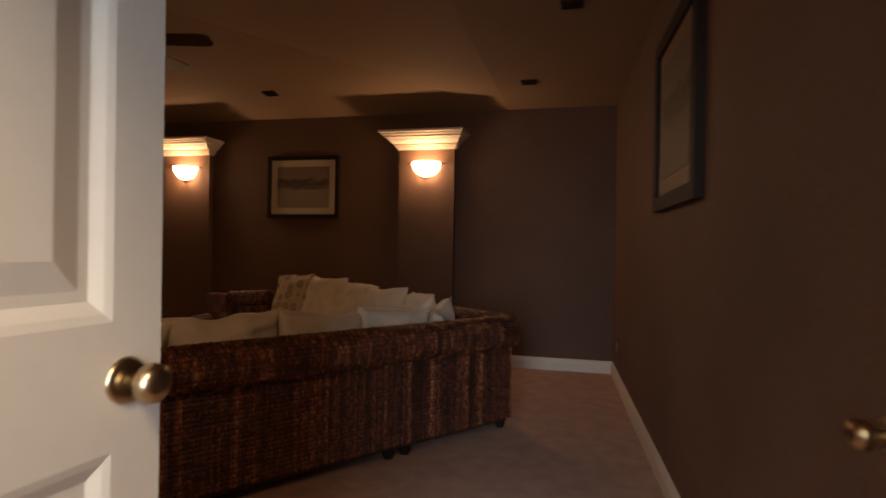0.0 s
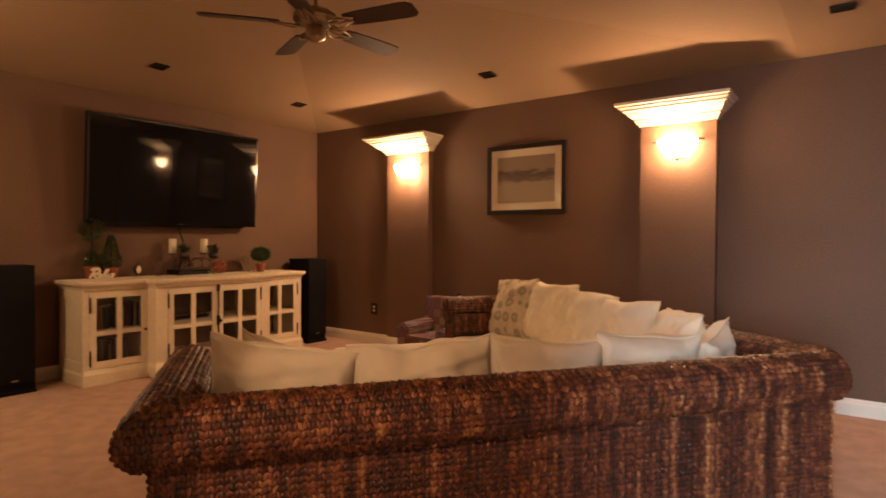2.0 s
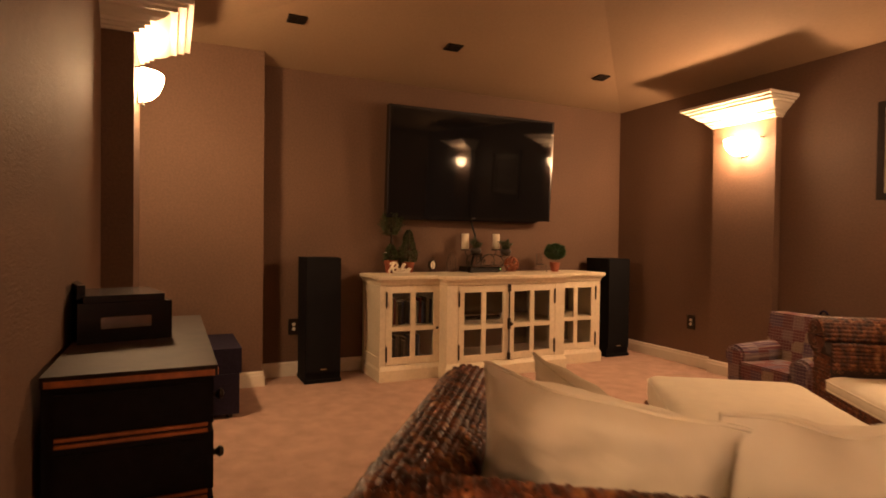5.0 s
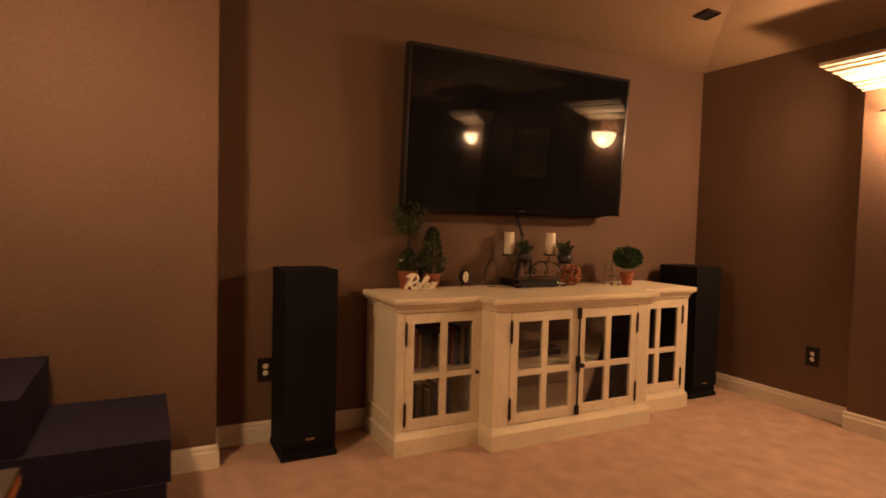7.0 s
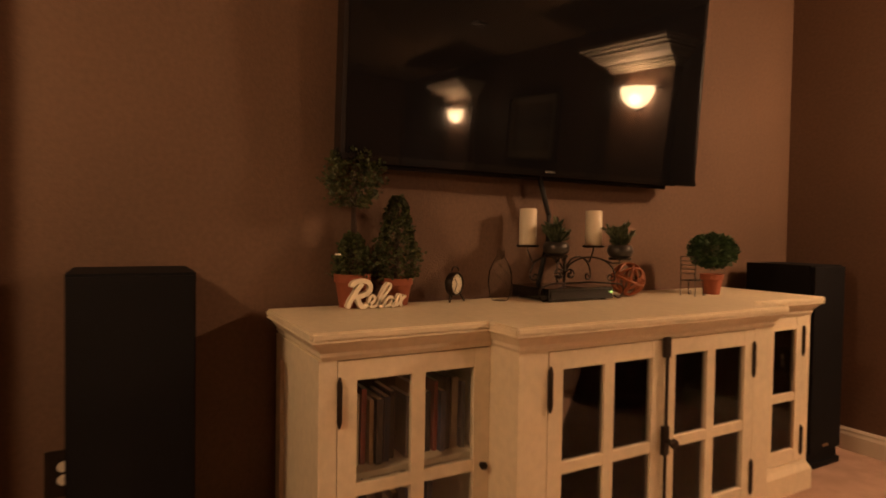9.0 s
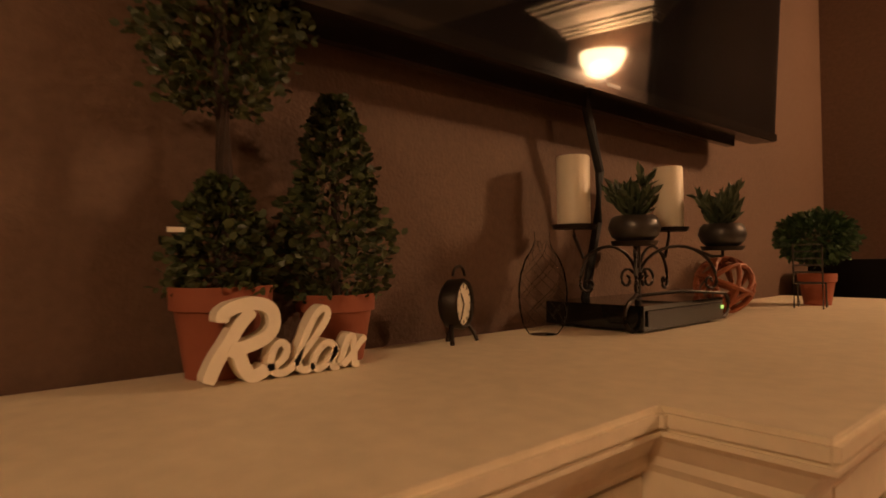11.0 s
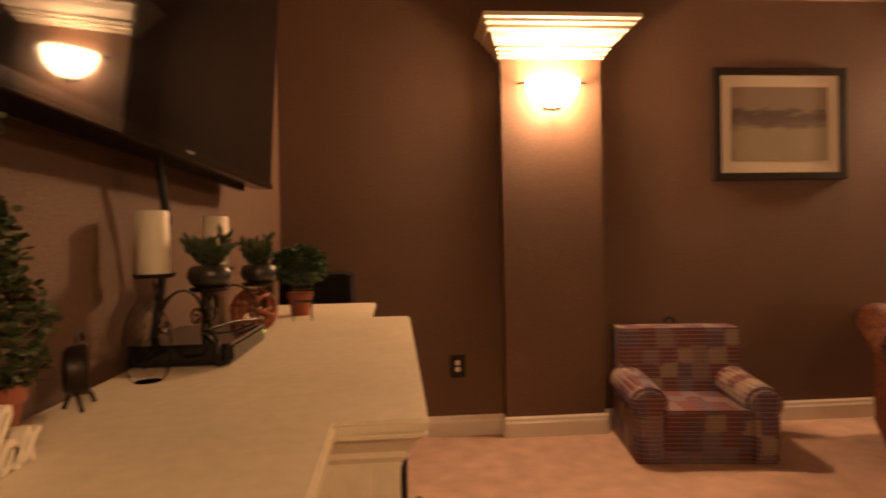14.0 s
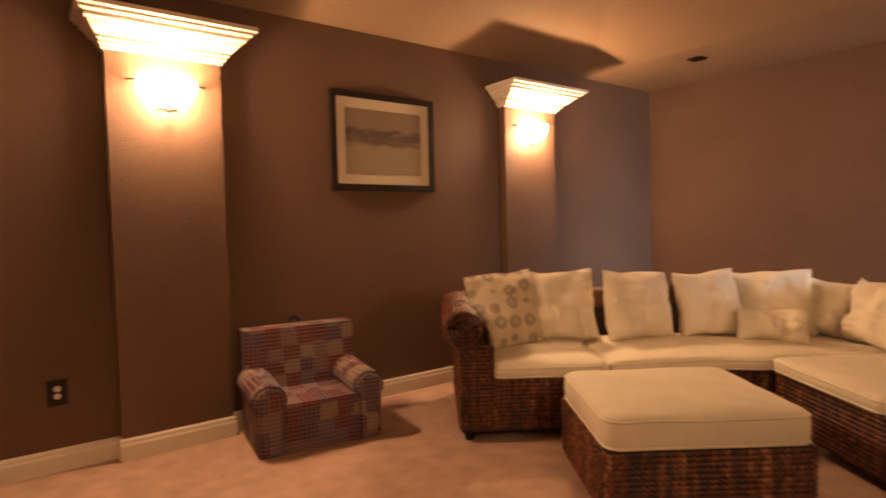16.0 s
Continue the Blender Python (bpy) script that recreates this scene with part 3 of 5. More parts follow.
def build_sofa():
    so = thing("sectional_sofa", "dark braided seagrass corner sofa with cream seat cushions", "sofa", SOFA)
    prof = sofa_profile()
    L, LX, JA, JB = 2.86, 2.895, 1.98, 1.0
    part("side_unit_frame", sweep([(1.0, -L), (0, -L), (0, -JA - 0.004)], prof), WICKERBASE, so, "", True)
    part("corner_unit_frame", sweep([(0, -JA), (0, -0.1), (0.1, 0), (JB - 0.003, 0)], prof), WICKERBASE, so, "", True)
    part("long_unit_frame", sweep([(JB + 0.003, 0), (LX, 0), (LX, -1.0)], prof), WICKERBASE, so, "", True)
    # plinths under the seats
    part("side_plinth", boxed(0.19, -L + 0.19, 0.06, 0.99, -JA + 0.01, 0.37, 0.01), WICKERBASE, so)
    part("long_plinth", boxed(JB - 0.02, -0.99, 0.06, LX - 0.19, -0.19, 0.37, 0.01), WICKERBASE, so)
    bm = bmesh.new()
    out = [(0.19, -0.19), (0.19, -JA), (0.99, -JA), (0.97, -1.5), (0.95, -1.25), (0.97, -0.99), (JB - 0.02, -0.99), (JB - 0.02, -0.19)]
    f = bm.faces.new([bm.verts.new((x, y, 0.06)) for x, y in out])
    g = bmesh.ops.extrude_face_region(bm, geom=[f])
    bmesh.ops.translate(bm, verts=[v for v in g["geom"] if isinstance(v, bmesh.types.BMVert)], vec=(0, 0, 0.31))
    part("corner_plinth", bm, WICKERBASE, so)
    # braided skins
    braid_part("braided_back", spots_rail((JB + 0.003, 0), (LX, 0), lead1=1.0), so, 1)
    braid_part("braided_corner_back", spots_rail((0.06, 0), (JB - 0.003, 0)) + spots_rail((0, -JA), (0, -0.06)), so, 2)
    braid_part("braided_arm", spots_rail((LX, 0), (LX, -1.0), lead0=1.0), so, 3)
    braid_part("braided_side_arm", spots_rail((1.0, -L), (0, -L), lead1=1.0), so, 4)
    braid_part("braided_side_back", spots_rail((0, -L), (0, -JA - 0.004), lead0=1.0), so, 5)
    fr = spots_flat((1.0, -L + 0.0, 0.07), (0, 1, 0), (0, 0, 1), 0.2, 0.5) + spots_flat((0.993, -L + 0.2, 0.07), (0, 1, 0), (0, 0, 1), L - JA - 0.2, 0.295)
    braid_part("braided_side_front", fr, so, 6)
    fr = spots_flat((JB, -0.993, 0.07), (1, 0, 0), (0, 0, 1), LX - JB - 0.2, 0.295)
    fr = [(p, a, u, Vector((0, -1, 0))) for p, a, u, o in fr] + [(p, a, u, Vector((0, -1, 0))) for p, a, u, o in spots_flat((LX - 0.2, -1.0, 0.07), (1, 0, 0), (0, 0, 1), 0.2, 0.5)]
    braid_part("braided_front", fr, so, 7)
    braid_part("braided_corner_front", [(p, a, u, Vector((1, 0, 0))) for p, a, u, o in spots_flat((0.965, -JA, 0.07), (0, 1, 0), (0, 0, 1), 0.98, 0.295)], so, 8)
    braid_part("braided_arm_inside", spots_flat((0.98, -L + 0.172, 0.44), (-1, 0, 0), (0, 0, 1), 0.78, 0.205), so, 9)
    braid_part("braided_arm_inside", spots_flat((LX - 0.172, -0.2, 0.44), (0, -1, 0), (0, 0, 1), 0.78, 0.205), so, 10)
    # coiled ends of the rolls and the arm fronts
    for k, (x, y, ax) in enumerate(((1.0, -L, 0), (LX, -1.0, 1))):
        o = Vector((0, -ROLL_C, 0)) if ax == 0 else Vector((ROLL_C, 0, 0))
        face = Vector((1, 0, 0)) if ax == 0 else Vector((0, -1, 0))
        bm = bmesh.new()
        for r in (0.02, 0.045, 0.07, 0.095):
            ring = []
            for i in range(20):
                t = 2 * math.pi * i / 20
                side = Vector((0, 1, 0)) if ax == 0 else Vector((1, 0, 0))
                ring.append(Vector((x, y, ROLL_Z)) + o + side * r * math.cos(t) + Vector((0, 0, r * math.sin(t))) + face * (0.004 - r * 0.02))
            tube(bm, ring, 0.013, 6, closed=True)
        part("roll_end", bm, SEAGRASS, so, "coiled seagrass roll end", True)
    for x, y in ((0.1, -0.06), (JB - 0.06, -0.04), (JB + 0.06, -0.04), (LX - 0.05, -0.05), (LX - 0.05, -0.94), (0.94, -L + 0.05), (0.06, -L + 0.05), (0.06, -JA), (0.94, -JA), (JB, -0.94)):
        part("foot", lathe([(0, 0), (0.026, 0), (0.034, 0.025), (0.036, 0.061), (0, 0.061)], 12, pose(x, y, 0)), FRAMEWOOD, so, "", True)
    # seat cushions
    zs = (0.371, 0.455)
    def cushion(outline):
        body, pipe = cushion_mesh(outline, *zs, seed=outline[0][1])
        seat = part("seat_cushion", body, CUSHION, so, "cream cotton box seat cushion", True)
        part("piping", pipe, CUSHION, seat, "", True)
    cushion([(0.2, -L + 0.2), (1.03, -L + 0.2), (1.03, -JA - 0.01), (0.2, -JA - 0.01)])
    arcp = [(1.02 - 0.05 * math.sin(math.pi * i / 8), -JA + 0.01 + (JA - 1.05) * i / 8) for i in range(9)]
    cushion([(0.2, -JA + 0.01)] + arcp + [(JB - 0.01, -0.99), (JB - 0.01, -0.2), (0.2, -0.2)])
    for x0, x1 in ((JB + 0.005, 1.835), (1.845, LX - 0.2)):
        cushion([(x0, -1.03), (x1, -1.03), (x1, -0.2), (x0, -0.2)])
    return so


build_sofa()


def pillow(name, label, x, y, turn, w, h, t, seed, mat=CUSHION, lean=14, z=0.46, roll=0.0, sag=0.0):
    """A pillow standing on the seat in the sofa's own plan; turn: where its back points."""
    m = SOFA @ pose(x, y, z + h / 2 * math.cos(radians(lean)), 0, 0, turn) @ pose(0, 0, 0, -lean, roll, 0)
    th = thing(name, label, "pillow", m, "loose pillows on the sofa")
    body, pipe = pillow_mesh(w, h, t, seed, sag=sag)
    part("pillow_body", body, mat, th, "", True)
    part("piping", pipe, mat, th, "", True)
    return th


CREAM = "plump cream cotton back pillow with piped edge"
# along the long back
pillow("back_pillow", "cream cotton pillow slumped against the sofa arm", 2.49, -0.33, -12, 0.56, 0.45, 0.2, 11, lean=16, roll=-9)
pillow("back_pillow", CREAM, 1.95, -0.27, 0, 0.60, 0.445, 0.21, 12, sag=0.012, roll=2)
pillow("back_pillow", CREAM, 1.40, -0.28, 3, 0.56, 0.44, 0.21, 13, sag=0.02, roll=-3)
pillow("back_pillow", CREAM, 0.90, -0.27, -3, 0.54, 0.43, 0.21, 14, sag=0.02, roll=-3)
pillow("back_pillow", "cream cotton corner pillow with piped edge", 0.43, -0.36, 34, 0.42, 0.40, 0.18, 15, lean=12, roll=6)
pillow("throw_pillow", "cream throw pillow printed with grey medallions", 2.47, -0.58, -58, 0.44, 0.42, 0.15, 16, PRINTED, lean=20, roll=-6)
# along the side back
pillow("back_pillow", CREAM, 0.37, -2.13, 101, 0.52, 0.50, 0.2, 17, lean=15)
pillow("throw_pillow", "cream throw pillow printed with grey medallions", 0.50, -2.53, 108, 0.50, 0.51, 0.15, 18, PRINTED, lean=17, roll=-3)
pillow("back_pillow", CREAM, 0.38, -1.59, 103, 0.50, 0.475, 0.2, 19, lean=15, roll=2)
pillow("back_pillow", CREAM, 0.39, -1.10, 98, 0.46, 0.465, 0.19, 20, lean=14)
pillow("back_pillow", CREAM, 0.40, -0.66, 70, 0.50, 0.46, 0.2, 21, lean=15, roll=-3)
pillow("lumbar_pillow", "small cream lumbar pillow in the sofa corner", 0.64, -0.80, 62, 0.4, 0.23, 0.13, 22, lean=22)


def build_ottoman():
    m = SOFA @ pose(1.68, -1.90, 0)
    ot = thing("ottoman", "square braided seagrass ottoman with thick cream cushion", "ottoman", m)
    hx, hy = 0.385, 0.425
    part("base", boxed(-hx + 0.01, -hy + 0.01, 0.05, hx - 0.01, hy - 0.01, 0.35, 0.02), WICKERBASE, ot)
    for k, (o, a, la) in enumerate((((-hx, -hy, 0.06), (1, 0, 0), 2 * hx), ((hx, -hy, 0.06), (0, 1, 0), 2 * hy), ((hx, hy, 0.06), (-1, 0, 0), 2 * hx), ((-hx, hy, 0.06), (0, -1, 0), 2 * hy))):
        braid_part("braided_side", spots_flat(o, a, (0, 0, 1), la, 0.28), ot, 30 + k)
    for x in (-1, 1):
        for y in (-1, 1):
            part("foot", lathe([(0, 0), (0.025, 0), (0.034, 0.03), (0.034, 0.055), (0, 0.055)], 12, pose(x * (hx - 0.06), y * (hy - 0.06), 0)), FRAMEWOOD, ot, "", True)
    e = [(-hx, -hy), (hx, -hy), (hx, hy), (-hx, hy)]
    body, pipe = cushion_mesh(e, 0.342, 0.485, 0.03, 0.07)
    seat = part("cushion", body, CUSHION, ot, "thick cream cotton ottoman cushion", True)
    part("piping", pipe, CUSHION, seat, "", True)


build_ottoman()


# ---- glazed sideboard ----
CZ = 0.905


def build_cabinet():
    cb = thing("glazed_sideboard", "cream painted breakfront sideboard with glazed doors", "sideboard", pose(0.045, -1.90, 0))
    HY, MY, D, DM = 1.17, 0.62, 0.49, 0.64  # half length, half middle, depths of the ends and the middle

    def moulded(name, z, profile, grow):
        """A moulded band round the front and ends, following the breakfront."""
        path = [(0, -HY), (D, -HY), (D, -MY), (DM, -MY), (DM, MY), (D, MY), (D, HY), (0, HY)]
        return part(name, sweep(path[::-1], [(o, z + h) for o, h in profile]), CABINET, cb)

    # worktop with a stepped edge
    moulded("cornice", 0.82, [(-0.03, 0), (0.004, 0), (0.012, 0.012), (0.012, 0.022), (0.03, 0.045), (0.045, 0.055), (0.045, 0.06), (-0.03, 0.06)], 0)
    bm = bmesh.new()
    o = 0.048
    pts = [(0, -HY - o), (D + o, -HY - o), (D + o, -MY - o), (DM + o, -MY - o), (DM + o, MY + o), (D + o, MY + o), (D + o, HY + o), (0, HY + o)]
    f = bm.faces.new([bm.verts.new((x, y, 0.88)) for x, y in pts])
    g = bmesh.ops.extrude_face_region(bm, geom=[f])
    bmesh.ops.translate(bm, verts=[v for v in g["geom"] if isinstance(v, bmesh.types.BMVert)], vec=(0, 0, CZ - 0.88))
    bmesh.ops.recalc_face_normals(bm, faces=bm.faces)
    part("worktop", bevel(bm, 0.006, 2), CABINET, cb)
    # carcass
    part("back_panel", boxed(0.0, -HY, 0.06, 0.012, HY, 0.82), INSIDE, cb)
    part("bottom_panel", boxed(0.012, -HY + 0.02, 0.12, D - 0.03, HY - 0.02, 0.14), CABINET, cb)
    for y in (-MY, MY):
        part("partition", boxed(0.012, y - 0.011, 0.14, D - 0.002, y + 0.011, 0.82), CABINET, cb)
    for s in (-1, 1):
        y = s * HY
        bm = boxed(0.0, y, 0.06, D - 0.02, y - s * 0.018, 0.82)
        part("end_panel", bm, CABINET, cb)
        for x0, x1, z0, z1 in ((0.0, 0.06, 0.1, 0.82), (D - 0.07, D, 0.1, 0.82), (0.06, D - 0.07, 0.74, 0.82), (0.06, D - 0.07, 0.1, 0.2)):
            part("end_frame", boxed(x0, y - s * 0.001, z0, x1, y + s * 0.012, z1, 0.003), CABINET, cb)
    moulded("plinth", 0.0, [(-0.03, 0), (0.022, 0), (0.022, 0.095), (0.014, 0.11), (0.008, 0.12), (0.002, 0.135), (-0.03, 0.135)], 0)
    for s in (-1, 1):
        part("breakfront_return", boxed(D - 0.06, s * (MY + 0.005), 0.13, DM - 0.0505, s * (MY - 0.02), 0.825), CABINET, cb)
    # face posts
    for y0, y1, x in ((-HY, -HY + 0.04, D), (-MY - 0.005, -MY + 0.105, DM), (MY - 0.105, MY + 0.005, DM), (HY - 0.04, HY, D)):
        part("face_post", boxed(x - 0.05, y0, 0.13, x, y1, 0.825, 0.003), CABINET, cb)
    for y0, y1, x in ((-HY + 0.04, -MY - 0.005, D), (-MY + 0.105, MY - 0.105, DM), (MY + 0.005, HY - 0.04, D)):
        part("top_rail", boxed(x - 0.03, y0, 0.817, x - 0.001, y1, 0.825), CABINET, cb)

    def door(y0, y1, x, hinge_low):
        """A door with four panes; hinge_low: hinges at its low y side."""
        z0, z1, st, rl = 0.14, 0.814, 0.056, 0.057
        d = part("door", boxed(x - 0.022, y0, z0, x, y0 + st, z1, 0.003), CABINET, cb, "cream glazed door with four panes")
        part("stile", boxed(x - 0.022, y1 - st, z0, x, y1, z1, 0.003), CABINET, d)
        part("rail", boxed(x - 0.022, y0 + st, z1 - rl, x - 0.001, y1 - st, z1, 0.002), CABINET, d)
        part("rail", boxed(x - 0.022, y0 + st, z0, x - 0.001, y1 - st, z0 + 0.06, 0.002), CABINET, d)
        ym, zm = (y0 + y1) / 2, 0.445
        part("muntin", boxed(x - 0.02, ym - 0.022, z0 + 0.06, x - 0.002, ym + 0.022, z1 - rl, 0.004), CABINET, d)
        part("muntin", boxed(x - 0.0195, y0 + st, zm - 0.018, x - 0.0025, ym - 0.022, zm + 0.018, 0.004), CABINET, d)
        part("muntin", boxed(x - 0.0195, ym + 0.022, zm - 0.018, x - 0.0025, y1 - st, zm + 0.018, 0.004), CABINET, d)
        for a, b in ((y0 + st, ym - 0.022), (ym + 0.022, y1 - st)):
            for c, e in ((z0 + 0.06, zm - 0.018), (zm + 0.018, z1 - rl)):
                p = part("pane", boxed(x - 0.013, a, c, x - 0.010, b, e), PANE, d)
                p.visible_shadow = False
        hy = y0 + 0.004 if hinge_low else y1 - 0.004
        for z in (0.235, 0.70):
            part("hinge", lathe([(0, -0.073), (0.003, -0.07), (0.008, -0.055), (0.008, 0.055), (0.003, 0.07), (0, 0.073)], 8, pose(x + 0.004, hy, z)), IRON, d, "", True)
        return d

    d1 = door(-HY + 0.042, -MY - 0.008, D + 0.001, True)
    part("knob", lathe([(0, 0.024), (0.01, 0.022), (0.013, 0.014), (0.007, 0.006), (0.009, 0.0), (0, 0)], 12, pose(D + 0.001, -MY - 0.034, 0.443, 0, 90, 0)), IRON, d1, "", True)
    door(-MY + 0.108, -0.002, DM + 0.001, True)
    door(0.002, MY - 0.108, DM + 0.001, False)
    d4 = door(MY + 0.008, HY - 0.042, D + 0.001, False)
    part("knob", lathe([(0, 0.024), (0.01, 0.022), (0.013, 0.014), (0.007, 0.006), (0.009, 0.0), (0, 0)], 12, pose(D + 0.001, MY + 0.034, 0.443, 0, 90, 0)), IRON, d4, "", True)
    # cremone bolt up the meeting stiles
    bm = bmesh.new()
    tube(bm, [(DM + 0.014, 0, z) for z in (0.15, 0.3, 0.5, 0.7, 0.815)], 0.006, 8)
    for z, h in ((0.17, 0.03), (0.465, 0.05), (0.79, 0.035)):
        box(bm, DM + 0.003, -0.013, z - h, DM + 0.019, 0.013, z + h)
    b = part("cremone_bolt", bm, IRON, cb, "dark bronze cremone bolt")
    part("handle", lathe([(0, 0.045), (0.014, 0.042), (0.018, 0.03), (0.008, 0.012), (0.01, 0), (0, 0)], 12, pose(DM + 0.018, 0.0, 0.465, 0, 90, 0)), IRON, b, "", True)
    # shelves
    for y0, y1, dd in ((-HY + 0.02, -MY - 0.012, D), (-MY + 0.012, MY - 0.012, DM), (MY + 0.012, HY - 0.02, D)):
        part("shelf", boxed(0.013, y0, 0.452, dd - 0.05, y1, 0.470), CABINET, cb)
    return cb


build_cabinet()


def book(x, y, z, d, w, h, mat, tilt=0.0):
    m = pose(x, y, z) @ pose(0, 0, 0, tilt, 0, 0)
    th = thing("book", "upright book on the sideboard shelf", "book", m, "books behind glass")
    part("cover", boxed(-d, 0, 0, 0, w, h, 0.002), mat, th)
    part("pages", boxed(-d + 0.005, 0.003, h, -0.006, w - 0.003, h + 0.0015), MAT, th)


rng = random.Random(5)
y = -2.995
while y < -2.56:
    w = rng.uniform(0.012, 0.024)
    if not -2.81 < y < -2.79:
        book(0.44 + rng.uniform(-0.015, 0.015), y, 0.4705, 0.14, w, rng.uniform(0.19, 0.235), rng.choice(BOOKS), rng.uniform(-1.0, 0.3))
    y += w + rng.uniform(0.003, 0.008)
y = -2.98
while y < -2.66:
    w = rng.uniform(0.014, 0.03)
    book(0.40 + rng.uniform(-0.02, 0.02), y, 0.1405, 0.14, w, rng.uniform(0.17, 0.23), rng.choice(BOOKS[1:3] + BOOKS[5:]))
    y += w + 0.006


def media_box(name, label, x, y, z, dx, dy, dz, mat, led=None):
    th = thing(name, label, "media player", pose(x, y, z))
    part("case", boxed(-dx / 2, -dy / 2, 0.006, dx / 2, dy / 2, dz, 0.006), mat, th)
    part("front_panel", boxed(dx / 2 + 0.0002, -dy / 2 + 0.01, 0.014, dx / 2 + 0.004, dy / 2 - 0.01, dz - 0.01, 0.001), PLASTIC, th)
    for sx in (-1, 1):
        for sy in (-1, 1):
            part("foot", lathe([(0, 0), (0.012, 0), (0.012, 0.007), (0, 0.007)], 10, pose(sx * (dx / 2 - 0.03), sy * (dy / 2 - 0.03), 0)), RUBBER, th)
    if led:
        part("indicator_light", boxed(dx / 2 + 0.004, led[1] * dy, dz * 0.55, dx / 2 + 0.006, led[1] * dy + 0.012, dz * 0.55 + 0.008), led[0], th, "small lit indicator light")
    return th


media_box("disc_player", "silver disc player on the sideboard shelf", 0.36, -2.06, 0.4705, 0.26, 0.38, 0.06, CHROME)
media_box("game_console", "white game console with red light on shelf", 0.42, -2.33, 0.4705, 0.2, 0.07, 0.13, WHITEPL, (LED, 0.0))
media_box("cable_box", "black cable box on the sideboard top", 0.165, -1.915, CZ, 0.24, 0.345, 0.055, PIANO, (GREENLED, 0.44))


# ---- television ----
def build_tv():
    W, H = 1.795, 1.03
    m = pose(0.185, -2.0, 1.935) @ pose(0, 0, 0, 0, 3.6, -1.0)
    tv = thing("television", "large black flat television tilted on the wall", "television", m)
    part("case", boxed(-0.06, -W / 2, -H / 2, 0.012, W / 2, H / 2, 0.006), PLASTIC, tv)
    part("screen", boxed(0.0125, -W / 2 + 0.018, -H / 2 + 0.024, 0.015, W / 2 - 0.022, H / 2 - 0.022), SCREEN, tv, "dark glossy screen")
    part("lower_bezel", boxed(0.012, -W / 2 + 0.002, -H / 2 + 0.002, 0.019, W / 2 - 0.002, -H / 2 + 0.023, 0.003, 3), PIANO, tv)
    part("trim_strip", boxed(0.0135, -W / 2 + 0.15, -H / 2 - 0.006, 0.02, W / 2 - 0.15, -H / 2 + 0.001, 0.001), PIANO, tv, "thin glossy trim strip")
    part("badge", boxed(0.0192, -0.025, -H / 2 + 0.009, 0.02, 0.025, -H / 2 + 0.016), PEWTER, tv)
    part("rear_housing", boxed(-0.085, -W / 2 + 0.12, -H / 2 - 0.02, -0.06, W / 2 - 0.12, H / 2 - 0.2, 0.01), PLASTIC, tv)
    part("wall_bracket", boxed(-0.165, -0.3, -0.2, -0.085, 0.3, 0.2, 0.004), IRON, tv)
    cable = bmesh.new()
    tube(cable, [(0.08, -1.99, 1.46), (0.09, -1.97, 1.36), (0.085, -1.93, 1.26), (0.07, -1.92, 1.14), (0.06, -1.95, 1.0), (0.05, -1.96, CZ + 0.012)], 0.011, 8)
    tagged(part("cable", cable, RUBBER, None, "", True), "bundle of black cables hanging below the television", "cable")


build_tv()


# ---- floor speakers ----
def speaker(x, y, w, d, h, label):
    sp = thing("floor_speaker", label, "speaker", pose(x, y, 0), "pair of floor speakers")
    part("cabinet", boxed(-d, -w / 2, 0.03, -0.02, w / 2, h, 0.006), BLACKBOX, sp)
    part("grille", boxed(-0.02, -w / 2 + 0.006, 0.09, 0.0, w / 2 - 0.006, h - 0.008, 0.01), BLACKBOX, sp, "black cloth grille")
    part("plinth", boxed(-d - 0.005, -w / 2 - 0.006, 0.0, -0.006, w / 2 + 0.006, 0.03, 0.004), BLACKBOX, sp)
    part("badge", boxed(0.0002, -0.025, 0.11, 0.002, 0.025, 0.122, 0.001), BRASS, sp, "small bronze badge")
    return sp


speaker(0.37, -3.52, 0.30, 0.33, 1.055, "tall black floor speaker beside the sideboard")
speaker(0.45, -0.385, 0.29, 0.36, 1.04, "tall black floor speaker in the room corner")


